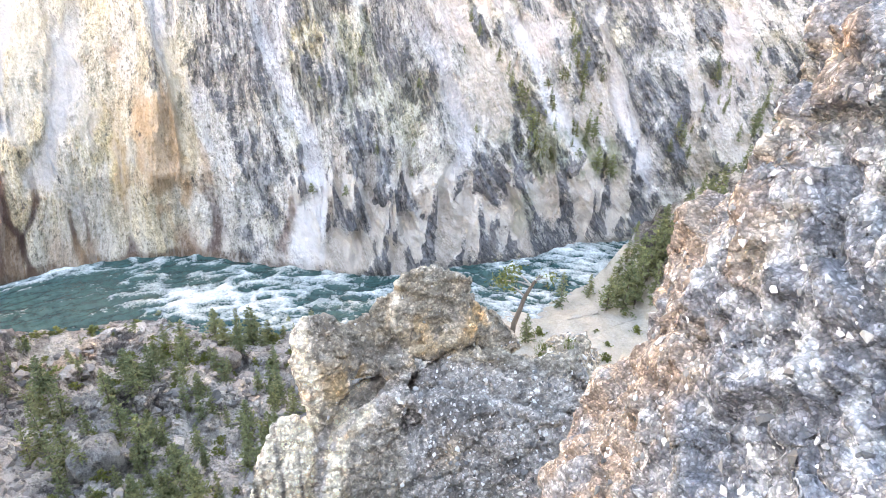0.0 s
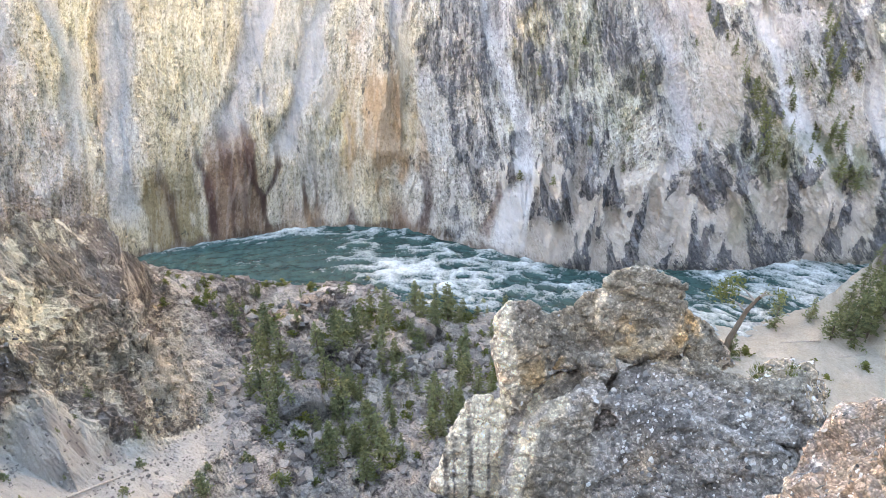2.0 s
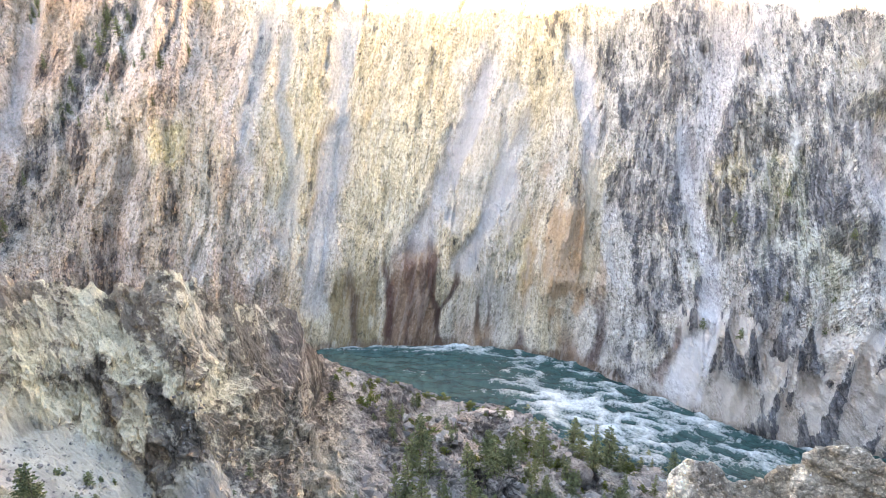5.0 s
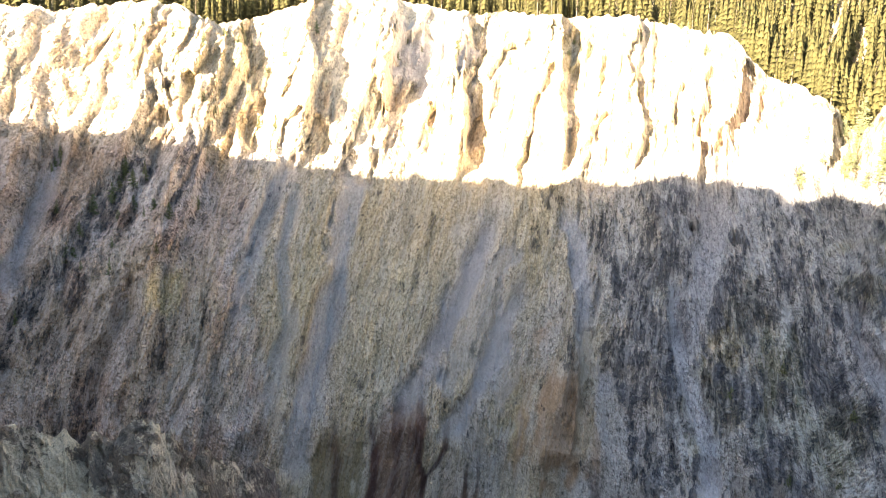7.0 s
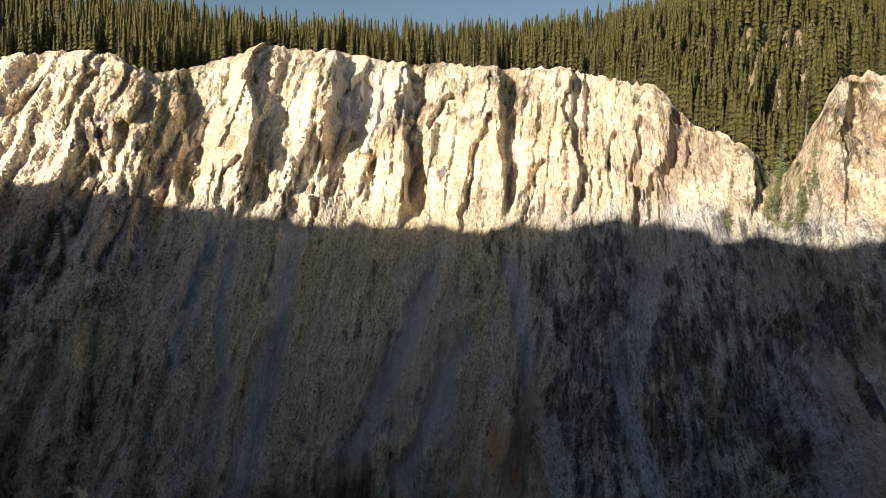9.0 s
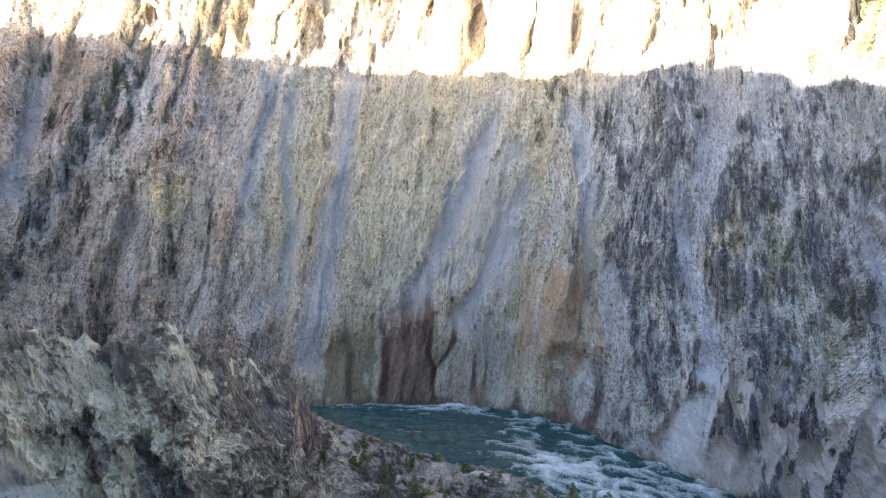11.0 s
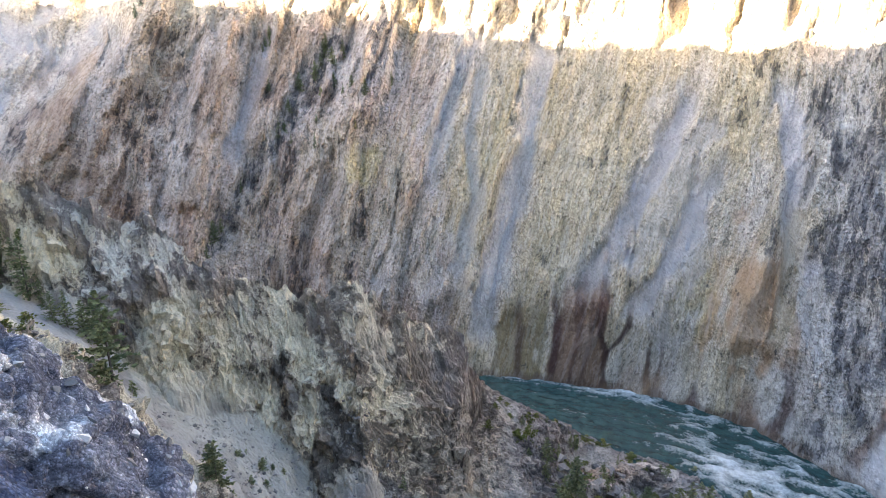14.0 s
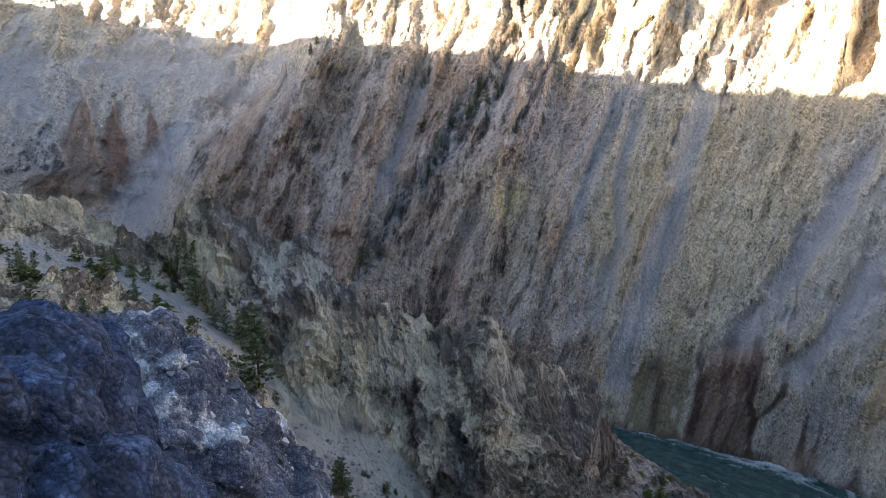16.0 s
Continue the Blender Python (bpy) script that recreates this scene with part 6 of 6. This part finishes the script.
slab("pale_boulder", 30.6, 138, 2.6, (5.5, 3.6, 2.6), (0, 0, 32), "large smooth pale boulder by the river", (0.62, 0.57, 0.52))
slab("talus_rock", 22, 118, 6.0, (3.0, 2.5, 2.6), (0, 0, 10), "dark jutting rock among the pines", (0.27, 0.24, 0.22))
slab("talus_rock", 36, 96, 9.5, (4.5, 4.0, 5.0), (0, 0, 40), "dark jutting rock among the pines", (0.24, 0.235, 0.23))
slab("talus_rock", 14, 92, 9.0, (3.0, 3.0, 3.0), (0, 0, 40), "dark jutting rock among the pines", (0.25, 0.24, 0.24))


# ---- the gnarled sapling and tufts on the near crags ----
def sapling(base):
    root = new("gnarled_sapling")
    tagged(root, "small gnarled pine with a bare twisted trunk rooted on the pinnacle", "tree")
    root.matrix_basis = Matrix.Translation(base)
    way = [Vector((0, 0, -0.15)), Vector((0.02, 0, 0.3)), Vector((0.10, 0.02, 0.6)), Vector((0.17, 0.03, 0.9)), Vector((0.27, 0.04, 1.14)), Vector((0.33, 0.05, 1.24))]
    tips = [(4, Vector((-0.1, 0.05, 1.42))), (4, Vector((-0.28, 0, 1.25))), (5, Vector((0.55, 0.1, 1.26))), (5, Vector((0.42, -0.05, 1.42))), (3, Vector((-0.12, 0.1, 1.08)))]

    def tube(bm, pts, r0, r1):
        rings = []
        for i, p in enumerate(pts):
            d = (pts[min(i + 1, len(pts) - 1)] - pts[max(i - 1, 0)]).to_track_quat("Z", "Y").to_matrix()
            q = r0 + (r1 - r0) * i / (len(pts) - 1)
            rings.append([bm.verts.new(p + d @ Vector((q * math.cos(k * 1.047), q * math.sin(k * 1.047), 0))) for k in range(6)])
        for a, b in zip(rings, rings[1:]):
            for k in range(6):
                bm.faces.new((a[k], a[(k + 1) % 6], b[(k + 1) % 6], b[k]))
        bm.faces.new(rings[-1])

    bm = bmesh.new()
    tube(bm, way, 0.055, 0.025)
    part("trunk", bm, MAT_BARK, root)
    rng = random.Random(5)
    for i, tip in tips:
        bm = bmesh.new()
        mid = (way[i] + tip) / 2 + Vector((0, 0, 0.04))
        tube(bm, [way[i], mid, tip], 0.02, 0.006)
        part("branch", bm, MAT_DEAD, root, "bare grey branch")
    V, F = [], []
    for n in range(330):
        i, tip = tips[(0, 0, 1, 1, 4, 2)[n % 6]]
        c = tip + Vector((rng.gauss(0, 0.12), rng.gauss(0, 0.1), rng.gauss(0, 0.075)))
        d = Vector((rng.uniform(-1, 1), rng.uniform(-1, 1), rng.uniform(-0.3, 1))).normalized() * rng.uniform(0.05, 0.1)
        e = d.cross(Vector((rng.uniform(-1, 1), rng.uniform(-1, 1), 0.2))).normalized() * 0.018
        j = len(V)
        V += [c - e, c + e, c + d]
        F.append((j, j + 1, j + 2))
    part_mesh("needles", fast_mesh("needles", np.array([tuple(v) for v in V]), np.array(F)), MAT_LEAF, root, "yellow-green needle tufts")


def tuft(name, at, radius, height, n, seed, label):
    rng = random.Random(seed)
    V, F = [], []
    for i in range(n):
        a, q = rng.uniform(0, 6.28), radius * math.sqrt(rng.random())
        c = Vector((q * math.cos(a), q * math.sin(a), -0.02))
        lean = Vector((rng.gauss(0, 0.45), rng.gauss(0, 0.45), 1)).normalized() * height * rng.uniform(0.5, 1.1)
        w = Vector((-math.sin(a), math.cos(a), 0)) * height * 0.05
        j = len(V)
        V += [c - w, c + w, c + lean * 0.6 + w * 0.7, c + lean + Vector((0, 0, -0.1 * height))]
        F += [(j, j + 1, j + 2), (j, j + 2, j + 3)]
    me = fast_mesh(name, np.array([tuple(v) for v in V]), np.array(F))
    me.materials.append(MAT_LEAF)
    ob = new(name, me)
    ob.location = at
    tagged(ob, label, "plant")


def drop(az, r, z):
    """The first surface below a point, on the crags built so far."""
    dg = bpy.context.evaluated_depsgraph_get()
    hit, at, *_ = scene.ray_cast(dg, polar(az, r, z), Vector((0, 0, -1)), distance=6.0)
    return at if hit else polar(az, r, z - 1)


sapling(drop(-7.2, 10.7, 94) + Vector((0, 0, 0.05)))
for az, r, z, rad, h, n in [(7.6, 9.6, 91.5, 0.22, 0.16, 240), (6.6, 9.5, 91.5, 0.14, 0.14, 140), (-10.6, 10.3, 93, 0.2, 0.14, 200), (-13, 10.2, 93, 0.15, 0.12, 140), (-10, 9.4, 91, 0.1, 0.1, 80), (-31.5, 3.9, 99.6, 0.12, 0.2, 260), (-34, 3.9, 99.8, 0.08, 0.2, 160), (-29.5, 3.6, 99.6, 0.1, 0.1, 140), (-37, 3.4, 99.6, 0.08, 0.12, 100)]:
    tuft("grass_tuft", drop(az, r, z), rad, h, n, int(abs(az) * 10), "tuft of yellow-green plants rooted in the pebbly rock")
